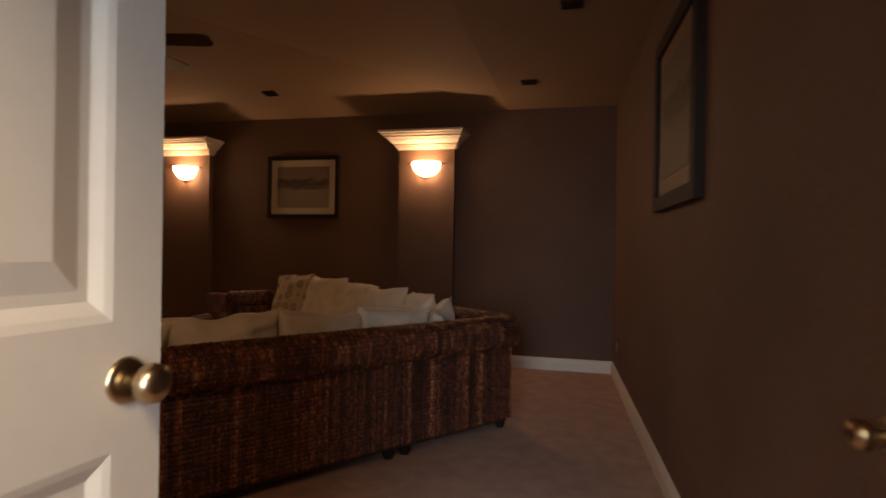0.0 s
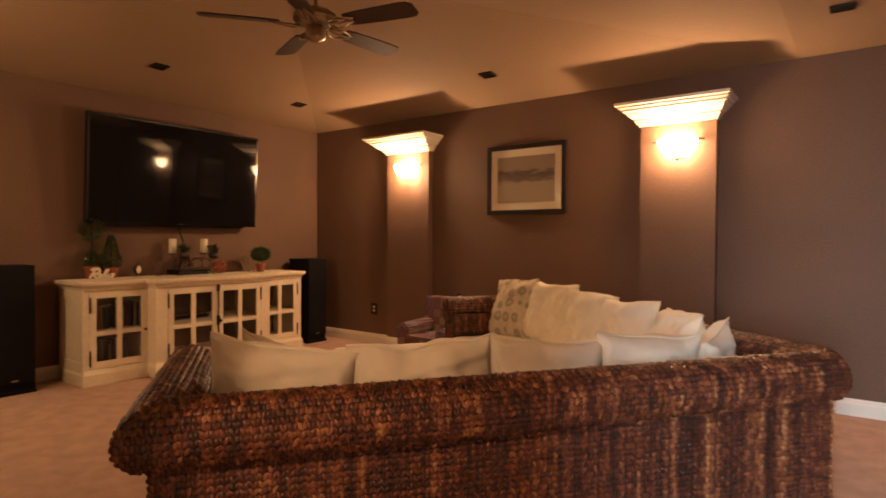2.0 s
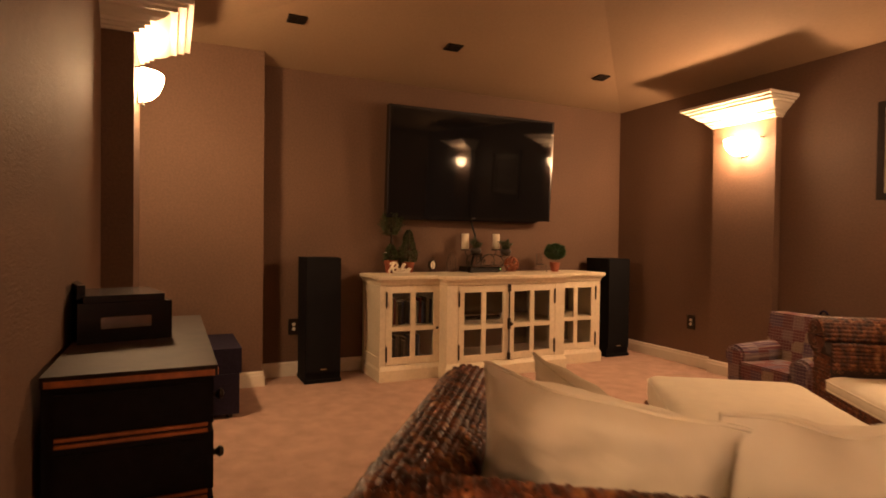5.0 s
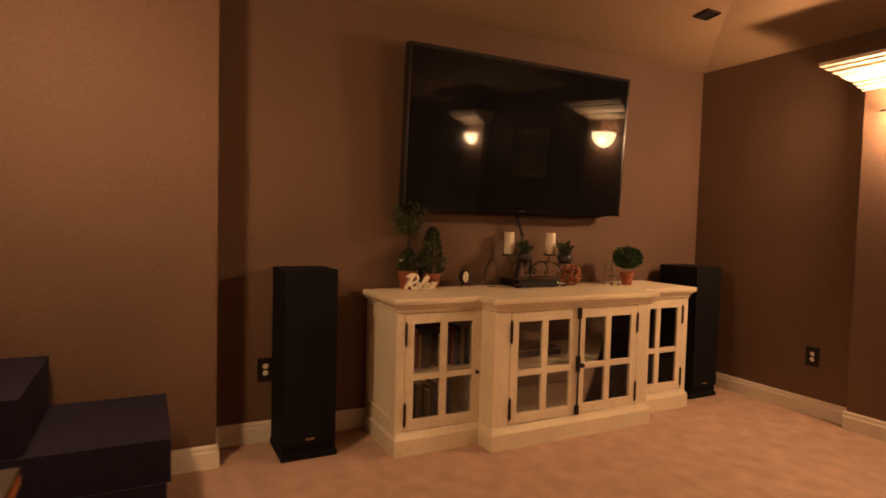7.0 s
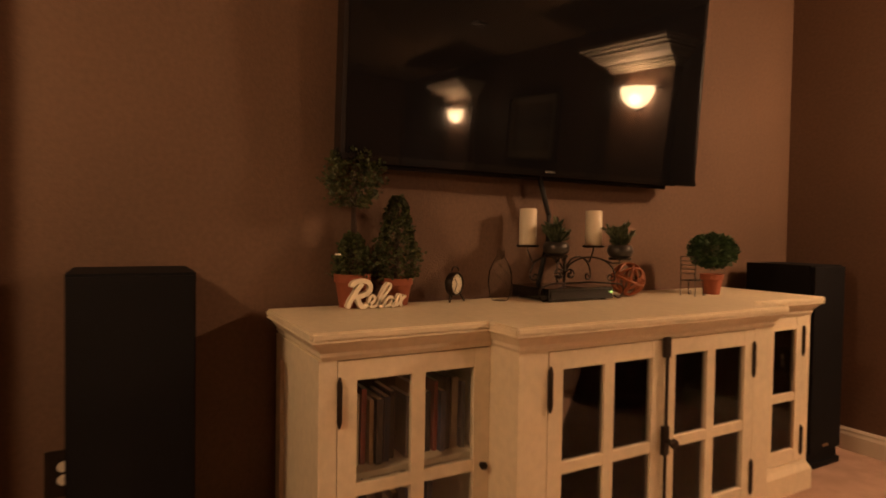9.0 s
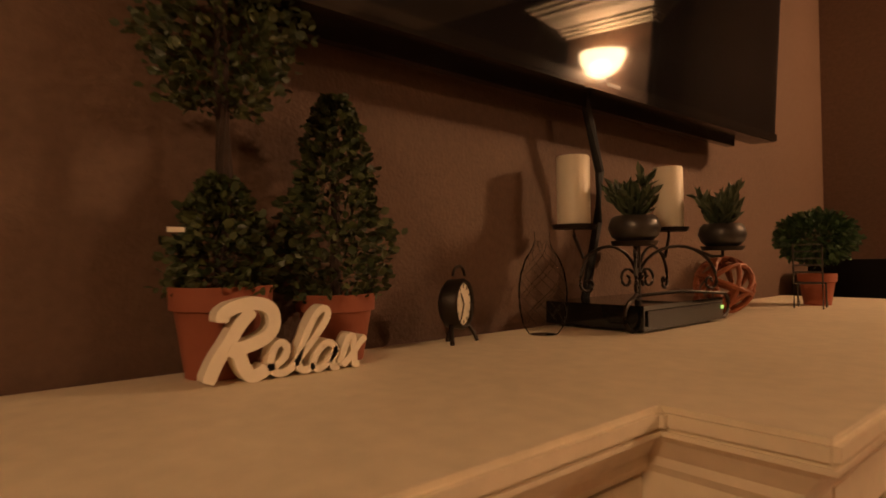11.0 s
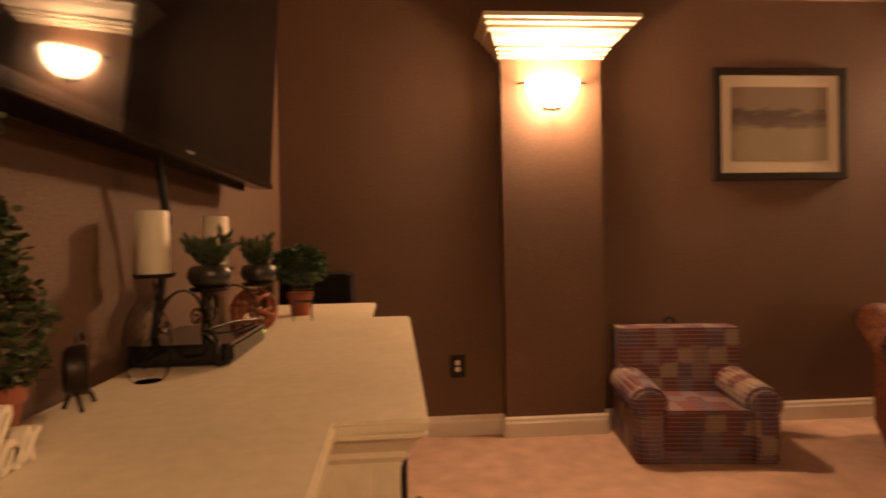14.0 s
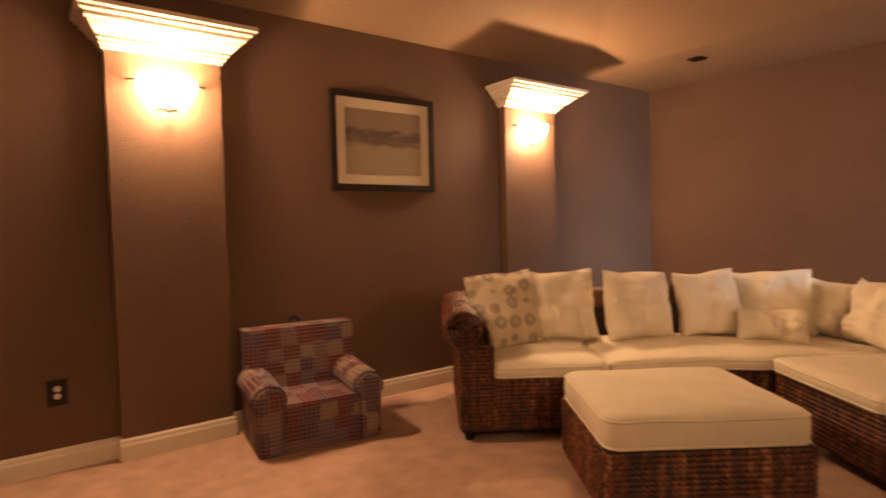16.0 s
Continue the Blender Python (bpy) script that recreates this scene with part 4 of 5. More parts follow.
# ---- sconces ----
def sconce(x, y, turn):
    """A half-bowl glass uplighter on a dark metal back bracket."""
    sc = thing("wall_sconce", "lit frosted glass half-bowl sconce with bronze bracket", "wall lamp", pose(x, y, 2.15, 0, 0, turn), "sconces on the pilasters")
    R, bm = 0.16, bmesh.new()
    nu, nv = 20, 8
    grid = []
    for shell in (0.0, 0.006):
        rows = []
        for j in range(nv + 1):
            t = math.pi / 2 * j / nv
            r, z = (R - shell) * math.cos(t), -(0.155 - shell) * math.sin(t)
            rows.append([bm.verts.new((r * math.cos(math.pi + math.pi * i / nu), -0.012 + 0.8 * r * math.sin(math.pi + math.pi * i / nu), z)) for i in range(nu + 1)])
        grid.append(rows)
    for rows in grid:
        for j in range(nv):
            for i in range(nu):
                bm.faces.new((rows[j][i], rows[j][i + 1], rows[j + 1][i + 1], rows[j + 1][i]))
    for i in range(nu):
        bm.faces.new((grid[0][0][i], grid[0][0][i + 1], grid[1][0][i + 1], grid[1][0][i]))
    bmesh.ops.remove_doubles(bm, verts=bm.verts, dist=0.0004)
    part("glass_bowl", bm, GLASSGLOW, sc, "glowing frosted glass bowl", True).visible_shadow = False
    part("back_plate", boxed(-0.05, -0.01, -0.16, 0.05, 0.0, 0.0, 0.004), IRON, sc)
    for s in (-1, 1):
        bm = bmesh.new()
        tube(bm, [(s * 0.205, 0.0, -0.012), (s * 0.205, -0.014, -0.012), (s * 0.197, -0.021, -0.012), (s * 0.148, -0.022, -0.01)], 0.0065, 8)
        part("side_bracket", bm, IRON, sc, "", True)
    part("finial", lathe([(0, -0.03), (0.008, -0.026), (0.011, -0.016), (0.005, -0.006), (0.009, 0.004), (0, 0.004)], 12, pose(0, -0.03, -0.157)), IRON, sc, "", True)


# three on the pilasters, plus the added unseen one on the entry wall
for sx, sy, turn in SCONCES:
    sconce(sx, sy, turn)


# ---- ceiling fan ----
def build_fan():
    fx, fy, fz = 3.12, -2.76, 2.64
    fan = thing("ceiling_fan", "five-bladed dark walnut ceiling fan with brass fittings", "ceiling fan", pose(fx, fy, fz))
    part("canopy", lathe([(0, 0.362), (0.075, 0.362), (0.07, 0.315), (0.03, 0.285), (0.014, 0.28), (0, 0.28)]), NICKEL, fan, "", True)
    part("down_rod", lathe([(0.013, 0.09), (0.013, 0.285)], 12), NICKEL, fan, "", True)
    part("motor_housing", lathe([(0, 0.1), (0.04, 0.1), (0.1, 0.075), (0.135, 0.05), (0.14, 0.02), (0.125, 0.0), (0.09, -0.012), (0.06, -0.02), (0, -0.02)], 32), NICKEL, fan, "", True)
    part("switch_cup", lathe([(0.058, -0.02), (0.064, -0.05), (0.058, -0.09), (0.03, -0.11), (0, -0.115)], 24), NICKEL, fan, "", True)
    for k in range(5):
        a = 14 + 72 * k
        bm = bmesh.new()
        pr = [(0.22, 0.055), (0.3, 0.064), (0.45, 0.07), (0.6, 0.074), (0.665, 0.07), (0.692, 0.045)]
        top = [bm.verts.new((x, y, 0.004)) for x, y in pr] + [bm.verts.new((x, -y, 0.004)) for x, y in pr[::-1]]
        f = bm.faces.new(top)
        g = bmesh.ops.extrude_face_region(bm, geom=[f])
        bmesh.ops.translate(bm, verts=[v for v in g["geom"] if isinstance(v, bmesh.types.BMVert)], vec=(0, 0, -0.008))
        m = pose(0, 0, -0.005, 0, 0, a) @ pose(0, 0, 0, -12, 0, 0)
        bmesh.ops.transform(bm, matrix=m, verts=bm.verts)
        bl = part("blade", bm, BLADE, fan, "dark walnut blade")
        bm = bmesh.new()
        for s in (-1, 1):
            tube(bm, [(0.1, s * 0.02, -0.012), (0.14, s * 0.045, -0.02), (0.19, s * 0.048, -0.016), (0.24, s * 0.03, -0.01), (0.28, s * 0.012, -0.008)], 0.007, 6)
        tube(bm, [(0.1, 0, -0.012), (0.18, 0, -0.018), (0.27, 0, -0.009)], 0.006, 6)
        bmesh.ops.transform(bm, matrix=m, verts=bm.verts)
        part("blade_iron", bm, NICKEL, bl, "scrolled brass blade iron", True)


build_fan()


# ---- ceiling fixtures ----
def ceiling_fixture(x, y, z, tilt_x, tilt_y, turn):
    m = pose(x, y, z) @ pose(0, 0, 0, tilt_x, tilt_y, 0) @ pose(0, 0, 0, 0, 0, turn)
    fx = thing("ceiling_vent", "small dark bronze square ceiling vent", "ceiling vent", m, "small vents round the ceiling")
    part("backing", boxed(-0.055, -0.045, -0.006, 0.055, 0.045, -0.002), RUBBER, fx)
    for k, (a, b, c, d) in enumerate(((-0.066, -0.056, 0.066, -0.045), (-0.066, 0.045, 0.066, 0.056), (-0.066, -0.045, -0.055, 0.045), (0.055, -0.045, 0.066, 0.045))):
        part("frame", boxed(a, b, -0.012, c, d, 0.012), IRON, fx)
    for k in range(4):
        part("slat", boxed(-0.055, -0.036 + k * 0.021, -0.011, 0.055, -0.028 + k * 0.021, -0.0065), IRON, fx)


SL = math.degrees(math.atan((TOP - WALL_H) / half))
for x, y, side in ((0.88, -3.86, "w"), (0.86, -2.58, "w"), (0.77, -0.95, "w"), (3.13, -0.73, "n"), (5.8, -0.99, ""), (6.2, -2.55, "")):
    if side == "w":
        ceiling_fixture(x, y, WALL_H + x * (TOP - WALL_H) / half, 0, -SL, 90)
    elif side == "n":
        ceiling_fixture(x, y, WALL_H - y * (TOP - WALL_H) / half, -SL, 0, 0)
    else:
        ceiling_fixture(x, y, WALL_H, 0, 0, 0)


# ---- framed pictures ----
def picture(m, w, h, fw, mw, print_mat, label, depth=0.035, board=MAT):
    """Frame, mat and print; the picture faces -y of its own."""
    pc = thing("framed_picture", label, "picture", m)
    for a, b, c, d in ((-w / 2, -h / 2, w / 2, -h / 2 + fw), (-w / 2, h / 2 - fw, w / 2, h / 2), (-w / 2, -h / 2 + fw, -w / 2 + fw, h / 2 - fw), (w / 2 - fw, -h / 2 + fw, w / 2, h / 2 - fw)):
        part("frame_rail", boxed(a, -depth, b, c, 0, d, 0.006), FRAMEWOOD, pc)
    a, b = w / 2 - fw, h / 2 - fw
    part("mat", boxed(-a, -depth * 0.5, -b, a, -0.004, b), board, pc, "mat board")
    part("print", boxed(-a + mw, -depth * 0.5 - 0.003, -b + mw, a - mw, -depth * 0.5 - 0.0005, b - mw), print_mat, pc, "faded beach landscape print")
    return pc


picture(pose(3.145, -0.002, 1.905), 0.89, 0.71, 0.045, 0.075, BEACH, "dark framed matted beach print on brown wall")
SKEW = -90 + math.degrees(math.atan(LEAN))
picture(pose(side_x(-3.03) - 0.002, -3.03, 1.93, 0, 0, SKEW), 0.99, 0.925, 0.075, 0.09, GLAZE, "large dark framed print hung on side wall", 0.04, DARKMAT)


# ---- outlets ----
def outlet(m):
    o = thing("wall_outlet", "white duplex outlet in dark bronze plate", "outlet", m, "wall outlets")
    part("plate", boxed(-0.047, -0.006, -0.07, 0.047, 0, 0.07, 0.003), IRON, o)
    for z in (-0.02, 0.02):
        part("receptacle", lathe([(0, 0.009), (0.0155, 0.009), (0.0165, 0.006), (0.0165, 0)], 16, pose(0, 0, z, 90, 0, 0)), WHITEPL, o, "", True)


outlet(pose(1.05, -0.001, 0.43))
outlet(pose(0.001, -3.70, 0.435, 0, 0, 90))
outlet(pose(side_x(-0.5) - 0.001, -0.5, 0.36, 0, 0, SKEW))


# ---- entry door ----
def build_door():
    m = pose(5.60, -6.07, 0.012, 0, 0, -4.5)
    dr = thing("door_1", "cream painted panelled door standing open", "door", m, kind="structure")
    W, H, TH = 0.80, 2.03, 0.035
    # leaf lies along y, its room-side face towards +x
    st = 0.085
    panels = [(st, 0.23, W - st, 0.95), (st, 1.13, W - st, 1.92)]
    part("leaf_core", boxed(-TH / 2 + 0.012, 0.001, 0.001, TH / 2 - 0.012, W - 0.001, H - 0.001), DOORPAINT, dr)
    for y0, y1, z0, z1 in ((0, st, 0, H), (W - st, W, 0, H), (st, W - st, 0, 0.23), (st, W - st, 0.95, 1.13), (st, W - st, 1.92, H)):
        part("stile", boxed(-TH / 2, y0, z0, TH / 2, y1, z1, 0.0), DOORPAINT, dr)
    for y0, z0, y1, z1 in panels:
        for s in (1, -1):
            bm = bmesh.new()
            rings = []
            for o, x in ((0.0, TH / 2), (0.012, TH / 2 - 0.003), (0.03, TH / 2 - 0.011), (0.045, TH / 2 - 0.011), (0.085, TH / 2 - 0.003), (0.09, TH / 2 - 0.003)):
                rings.append([bm.verts.new((s * x, a, b)) for a, b in ((y0 + o, z0 + o), (y1 - o, z0 + o), (y1 - o, z1 - o), (y0 + o, z1 - o))])
            for a, b in zip(rings, rings[1:]):
                for i in range(4):
                    bm.faces.new((a[i], a[(i + 1) % 4], b[(i + 1) % 4], b[i]))
            bm.faces.new(rings[-1])
            part("panel", bm, DOORPAINT, dr)
    for s in (1, -1):
        kb = part("knob", lathe([(0, 0.068), (0.016, 0.067), (0.026, 0.058), (0.0285, 0.047), (0.025, 0.036), (0.014, 0.028), (0.011, 0.02), (0.011, 0.008)], 28, pose(s * TH / 2, W - 0.062, 1.045, 0, s * 90, 0)), BRASS, dr, "antique brass round door knob", True)
        part("rose", lathe([(0.0, 0.009), (0.02, 0.009), (0.03, 0.006), (0.034, 0.001), (0.034, 0)], 28, pose(s * TH / 2, W - 0.062, 1.045, 0, s * 90, 0)), BRASS, kb, "", True)
    for z in (0.2, 1.0, 1.8):
        part("hinge", lathe([(0, -0.05), (0.007, -0.05), (0.007, 0.05), (0, 0.05)], 10, pose(-TH / 2 - 0.004, -0.004, z)), BRASS, dr, "", True)


build_door()
bm = bmesh.new()
for x0, x1, z0, z1 in ((DOOR_X0 - 0.07, DOOR_X0, 0, 2.15), (DOOR_X1, DOOR_X1 + 0.07, 0, 2.15), (DOOR_X0, DOOR_X1, 2.08, 2.15)):
    box(bm, x0, DOOR_Y, z0, x1, DOOR_Y + 0.015, z1)
structure("trim", bm, TRIM, "white painted door casing", "trim")


def build_closet_door():
    """A plain brown leaf in the side wall, its knob side towards the room."""
    dr = thing("door_2", "closed brown painted closet door in side wall", "door", pose(side_x(-4.8), -4.8, 0.01, 0, 0, SKEW), kind="structure")
    part("leaf", boxed(0.0, -0.008, 0.0, 0.76, 0.004, 2.03, 0.003), WALL, dr)
    for z0, z1 in ((0.23, 0.95), (1.13, 1.92)):
        part("panel", boxed(0.11, -0.013, z0, 0.65, -0.0085, z1, 0.004), WALL, dr)
    at = pose(0.07, -0.008, 0.93, 90, 0, 0)
    kb = part("knob", lathe([(0, 0.068), (0.016, 0.067), (0.026, 0.058), (0.0285, 0.047), (0.025, 0.036), (0.014, 0.028), (0.011, 0.02), (0.011, 0.008)], 28, at), BRASS, dr, "antique brass round door knob", True)
    part("rose", lathe([(0.0, 0.009), (0.02, 0.009), (0.03, 0.006), (0.034, 0.001), (0.034, 0)], 28, at), BRASS, kb, "", True)


build_closet_door()


# ---- patchwork child's armchair ----
def build_kid_chair():
    m = pose(2.29, -0.64, 0, 0, 0, -8)
    ch = thing("child_armchair", "small armchair in patchwork plaid cotton", "armchair", m)
    W, D = 0.76, 0.54

    def soft(x0, y0, z0, x1, y1, z1, w, seg=3):
        bm = boxed(x0, y0, z0, x1, y1, z1, w, seg)
        return bm
    part("base", soft(-W / 2 + 0.02, 0.02, 0.0, W / 2 - 0.02, D, 0.2, 0.02), PLAID, ch, "", True)
    part("seat", soft(-W / 2 + 0.165, -0.01, 0.18, W / 2 - 0.165, D - 0.14, 0.29, 0.035, 4), PLAID, ch, "", True)
    bm = soft(-W / 2 + 0.03, D - 0.17, 0.15, W / 2 - 0.03, D + 0.0, 0.66, 0.045, 4)
    for v in bm.verts:
        v.co.y += (v.co.z - 0.2) * 0.12
        v.co.z += 0.022 * math.cos(v.co.x * 5) if v.co.z > 0.4 else 0.0
    part("backrest", bm, PLAID, ch, "", True)
    for s in (-1, 1):
        bm = bmesh.new()
        pr = [(-0.07, 0.0), (0.075, 0.0), (0.08, 0.26)] + [(0.1 * math.cos(radians(a)), 0.315 + 0.092 * math.sin(radians(a))) for a in range(-20, 201, 20)] + [(-0.075, 0.26)]
        a = [bm.verts.new((s * (W / 2 - 0.085) + x, -0.005, z)) for x, z in pr]
        b = [bm.verts.new((s * (W / 2 - 0.085) + x, D - 0.06, z + 0.03)) for x, z in pr]
        for i in range(len(pr)):
            bm.faces.new((a[i], a[(i + 1) % len(pr)], b[(i + 1) % len(pr)], b[i]))
        bm.faces.new(a[::-1]), bm.faces.new(b)
        bmesh.ops.recalc_face_normals(bm, faces=bm.faces)
        bevel(bm, 0.02, 3, 1.0)
        part("arm", bm, PLAID, ch, "", True)
    bm = bmesh.new()
    tube(bm, arc((0, D + 0.04, 0.668), 0.03, 0, 180, 8, "x"), 0.008, 6)
    part("carry_loop", bm, NAVY, ch, "dark fabric carry loop", True)


build_kid_chair()


# ---- chest by the south wall ----
def build_chest():
    ch = thing("chest_of_drawers", "black painted chest of drawers with copper-rubbed edges", "chest of drawers", pose(0, 0, 0))
    x0, x1, y0, y1, h = 2.15, 3.33, SOUTH + 0.02, -4.55, 0.845
    part("body", boxed(x0 + 0.02, y0, 0.05, x1 - 0.02, y1 - 0.025, h - 0.03, 0.004), CHESTBLACK, ch)
    part("top", boxed(x0, y0 - 0.0, h - 0.03, x1, y1, h, 0.01, 3), CHESTTOP, ch, "worn dark brown top")
    part("copper_edge", boxed(x1 - 0.004, y0 + 0.01, h - 0.03, x1 + 0.003, y1 - 0.008, h - 0.012, 0.003), COPPER, ch, "copper-rubbed edge moulding")
    part("copper_edge", boxed(x0 + 0.01, y1 - 0.004, h - 0.03, x1 - 0.008, y1 + 0.003, h - 0.012, 0.003), COPPER, ch, "copper-rubbed edge moulding")
    part("plinth", boxed(x0 + 0.01, y0, 0.0, x1 - 0.01, y1 - 0.012, 0.05, 0.006), CHESTBLACK, ch)
    for z in (0.645, 0.445, 0.245):
        for dz in (0.0, 0.018):
            part("copper_edge", boxed(x1 - 0.021, y0 + 0.03, z + dz, x1 - 0.012, y1 - 0.026, z + dz + 0.010, 0.003), COPPER, ch, "copper-rubbed edge moulding")
    for z0, z1 in ((0.655, 0.80), (0.455, 0.635), (0.255, 0.435), (0.07, 0.235)):
        part("end_panel", boxed(x1 - 0.021, y0 + 0.03, z0 + 0.025, x1 - 0.014, y1 - 0.05, z1 - 0.01, 0.004), CHESTBLACK, ch)
        dw = part("drawer", boxed(x0 + 0.05, y1 - 0.026, z0 + 0.005, x1 - 0.05, y1 - 0.008, z1, 0.005), CHESTBLACK, ch)
        for x in (x0 + 0.3, x1 - 0.12):
            part("knob", lathe([(0, 0.036), (0.013, 0.033), (0.018, 0.022), (0.009, 0.01), (0.011, 0)], 12, pose(x, y1 - 0.008, (z0 + z1) / 2, -90, 0, 0)), IRON, dw, "", True)
    # glossy black printer on top
    pr = thing("printer", "glossy black rounded printer on the chest", "printer", pose(2.62, -4.86, h, 0, 0, 12))
    part("case", boxed(-0.19, -0.15, 0.0, 0.19, 0.15, 0.14, 0.035, 4), PLASTIC, pr, "", True)
    part("lid", boxed(-0.17, -0.13, 0.14, 0.17, 0.13, 0.165, 0.012, 3), PLASTIC, pr, "", True)
    part("paper_rest", boxed(-0.16, -0.145, 0.15, 0.12, -0.12, 0.20, 0.006), PLASTIC, pr)
    part("panel", boxed(0.19, -0.08, 0.05, 0.193, 0.08, 0.09, 0.001), CHROME, pr)


build_chest()


def build_armchair():
    ch = thing("low_armchair", "low dark navy upholstered armchair by the wall", "armchair", pose(0.74, -4.62, 0))
    part("base", boxed(-0.33, -0.36, 0.03, 0.33, 0.36, 0.30, 0.03, 3), NAVY, ch, "", True)
    part("seat", boxed(-0.32, -0.2, 0.30, 0.32, 0.375, 0.47, 0.05, 4), NAVY, ch, "", True)
    part("backrest", boxed(-0.40, -0.385, 0.28, 0.31, -0.11, 0.68, 0.06, 4), NAVY, ch, "", True)
    for x in (-0.28, 0.28):
        for y in (-0.3, 0.3):
            part("leg", lathe([(0, 0), (0.02, 0), (0.025, 0.04), (0, 0.04)], 10, pose(x, y, 0)), FRAMEWOOD, ch, "", True)


build_armchair()


# ---- the sideboard's ornaments ----
def pot(parent, r, h, rim=0.018):
    part("pot", lathe([(0, 0), (r * 0.72, 0), (r * 0.93, h * 0.72), (r * 0.95, h * 0.74), (r * 1.03, h * 0.75), (r * 1.05, h), (r * 0.94, h), (r * 0.9, h * 0.86), (0, h * 0.86)], 28), TERRACOTTA, parent, "terracotta pot", True)
    part("moss", lathe([(r * 0.89, h * 0.87), (r * 0.6, h * 0.95), (0, h * 0.98)], 16), SOIL, parent, "", True)


def leaves(count, spot, size, seed, wide=0.55):
    """Many small folded leaves at the places that spot() draws."""
    rng = random.Random(seed)
    verts, faces = [], []
    for _ in range(count):
        p, out = spot(rng)
        d = (out + Vector((rng.uniform(-1, 1), rng.uniform(-1, 1), rng.uniform(-0.9, 0.7))) * 0.8).normalized()
        s = d.cross(Vector((rng.uniform(-1, 1), rng.uniform(-1, 1), rng.uniform(-1, 1)))).normalized()
        n = d.cross(s)
        ln = size * rng.uniform(0.6, 1.25)
        i = len(verts)
        h = s * ln * wide / 2
        verts += [p, p + d * ln * 0.3 + h * 0.85 + n * ln * 0.08, p + d * ln * 0.68 + h * 0.9 + n * ln * 0.1, p + d * ln + n * ln * rng.uniform(-0.15, 0.1), p + d * ln * 0.68 - h * 0.9 + n * ln * 0.1, p + d * ln * 0.3 - h * 0.85 + n * ln * 0.08]
        faces += [(i, i + 1, i + 2, i + 3), (i, i + 3, i + 4, i + 5)]
    return verts, faces


def leaf_part(name, data, mat, parent, label=""):
    me = bpy.data.meshes.new(name)
    me.from_pydata([tuple(v) for v in data[0]], [], data[1])
    me.materials.append(mat)
    ob = new(name, me)
    ob.parent = parent
    ob["kind"] = "stuff"
    if label:
        ob["label"] = label
    return ob


def in_ball(c, r, squash=(1, 1, 1)):
    def spot(rng):
        while True:
            v = Vector((rng.uniform(-1, 1), rng.uniform(-1, 1), rng.uniform(-1, 1)))
            if 0.15 < v.length < 1:
                break
        v = v.normalized() * (v.length ** 0.5) * rng.uniform(0.85, 1.1)
        return Vector(c) + Vector((v.x * squash[0], v.y * squash[1], v.z * squash[2])) * r, v.normalized()
    return spot


def in_bush(z0, z1, girth):
    """Places in a shaggy clipped shape; girth: the radii from foot to top."""
    def spot(rng):
        t = rng.random()
        k = t * (len(girth) - 1)
        i = min(int(k), len(girth) - 2)
        r = girth[i] + (girth[i + 1] - girth[i]) * (k - i)
        a = rng.uniform(0, 2 * math.pi)
        r *= rng.uniform(0.2, 1.0) ** 0.5 * (1.22 if rng.random() < 0.12 else 1.0) * (1 + 0.14 * math.sin(3 * a + 17 * t) + 0.08 * math.sin(7 * a - 23 * t))
        out = Vector((math.cos(a), math.sin(a), 0.3))
        return Vector((r * math.cos(a), r * math.sin(a), z0 + (z1 - z0) * t)), out.normalized()
    return spot


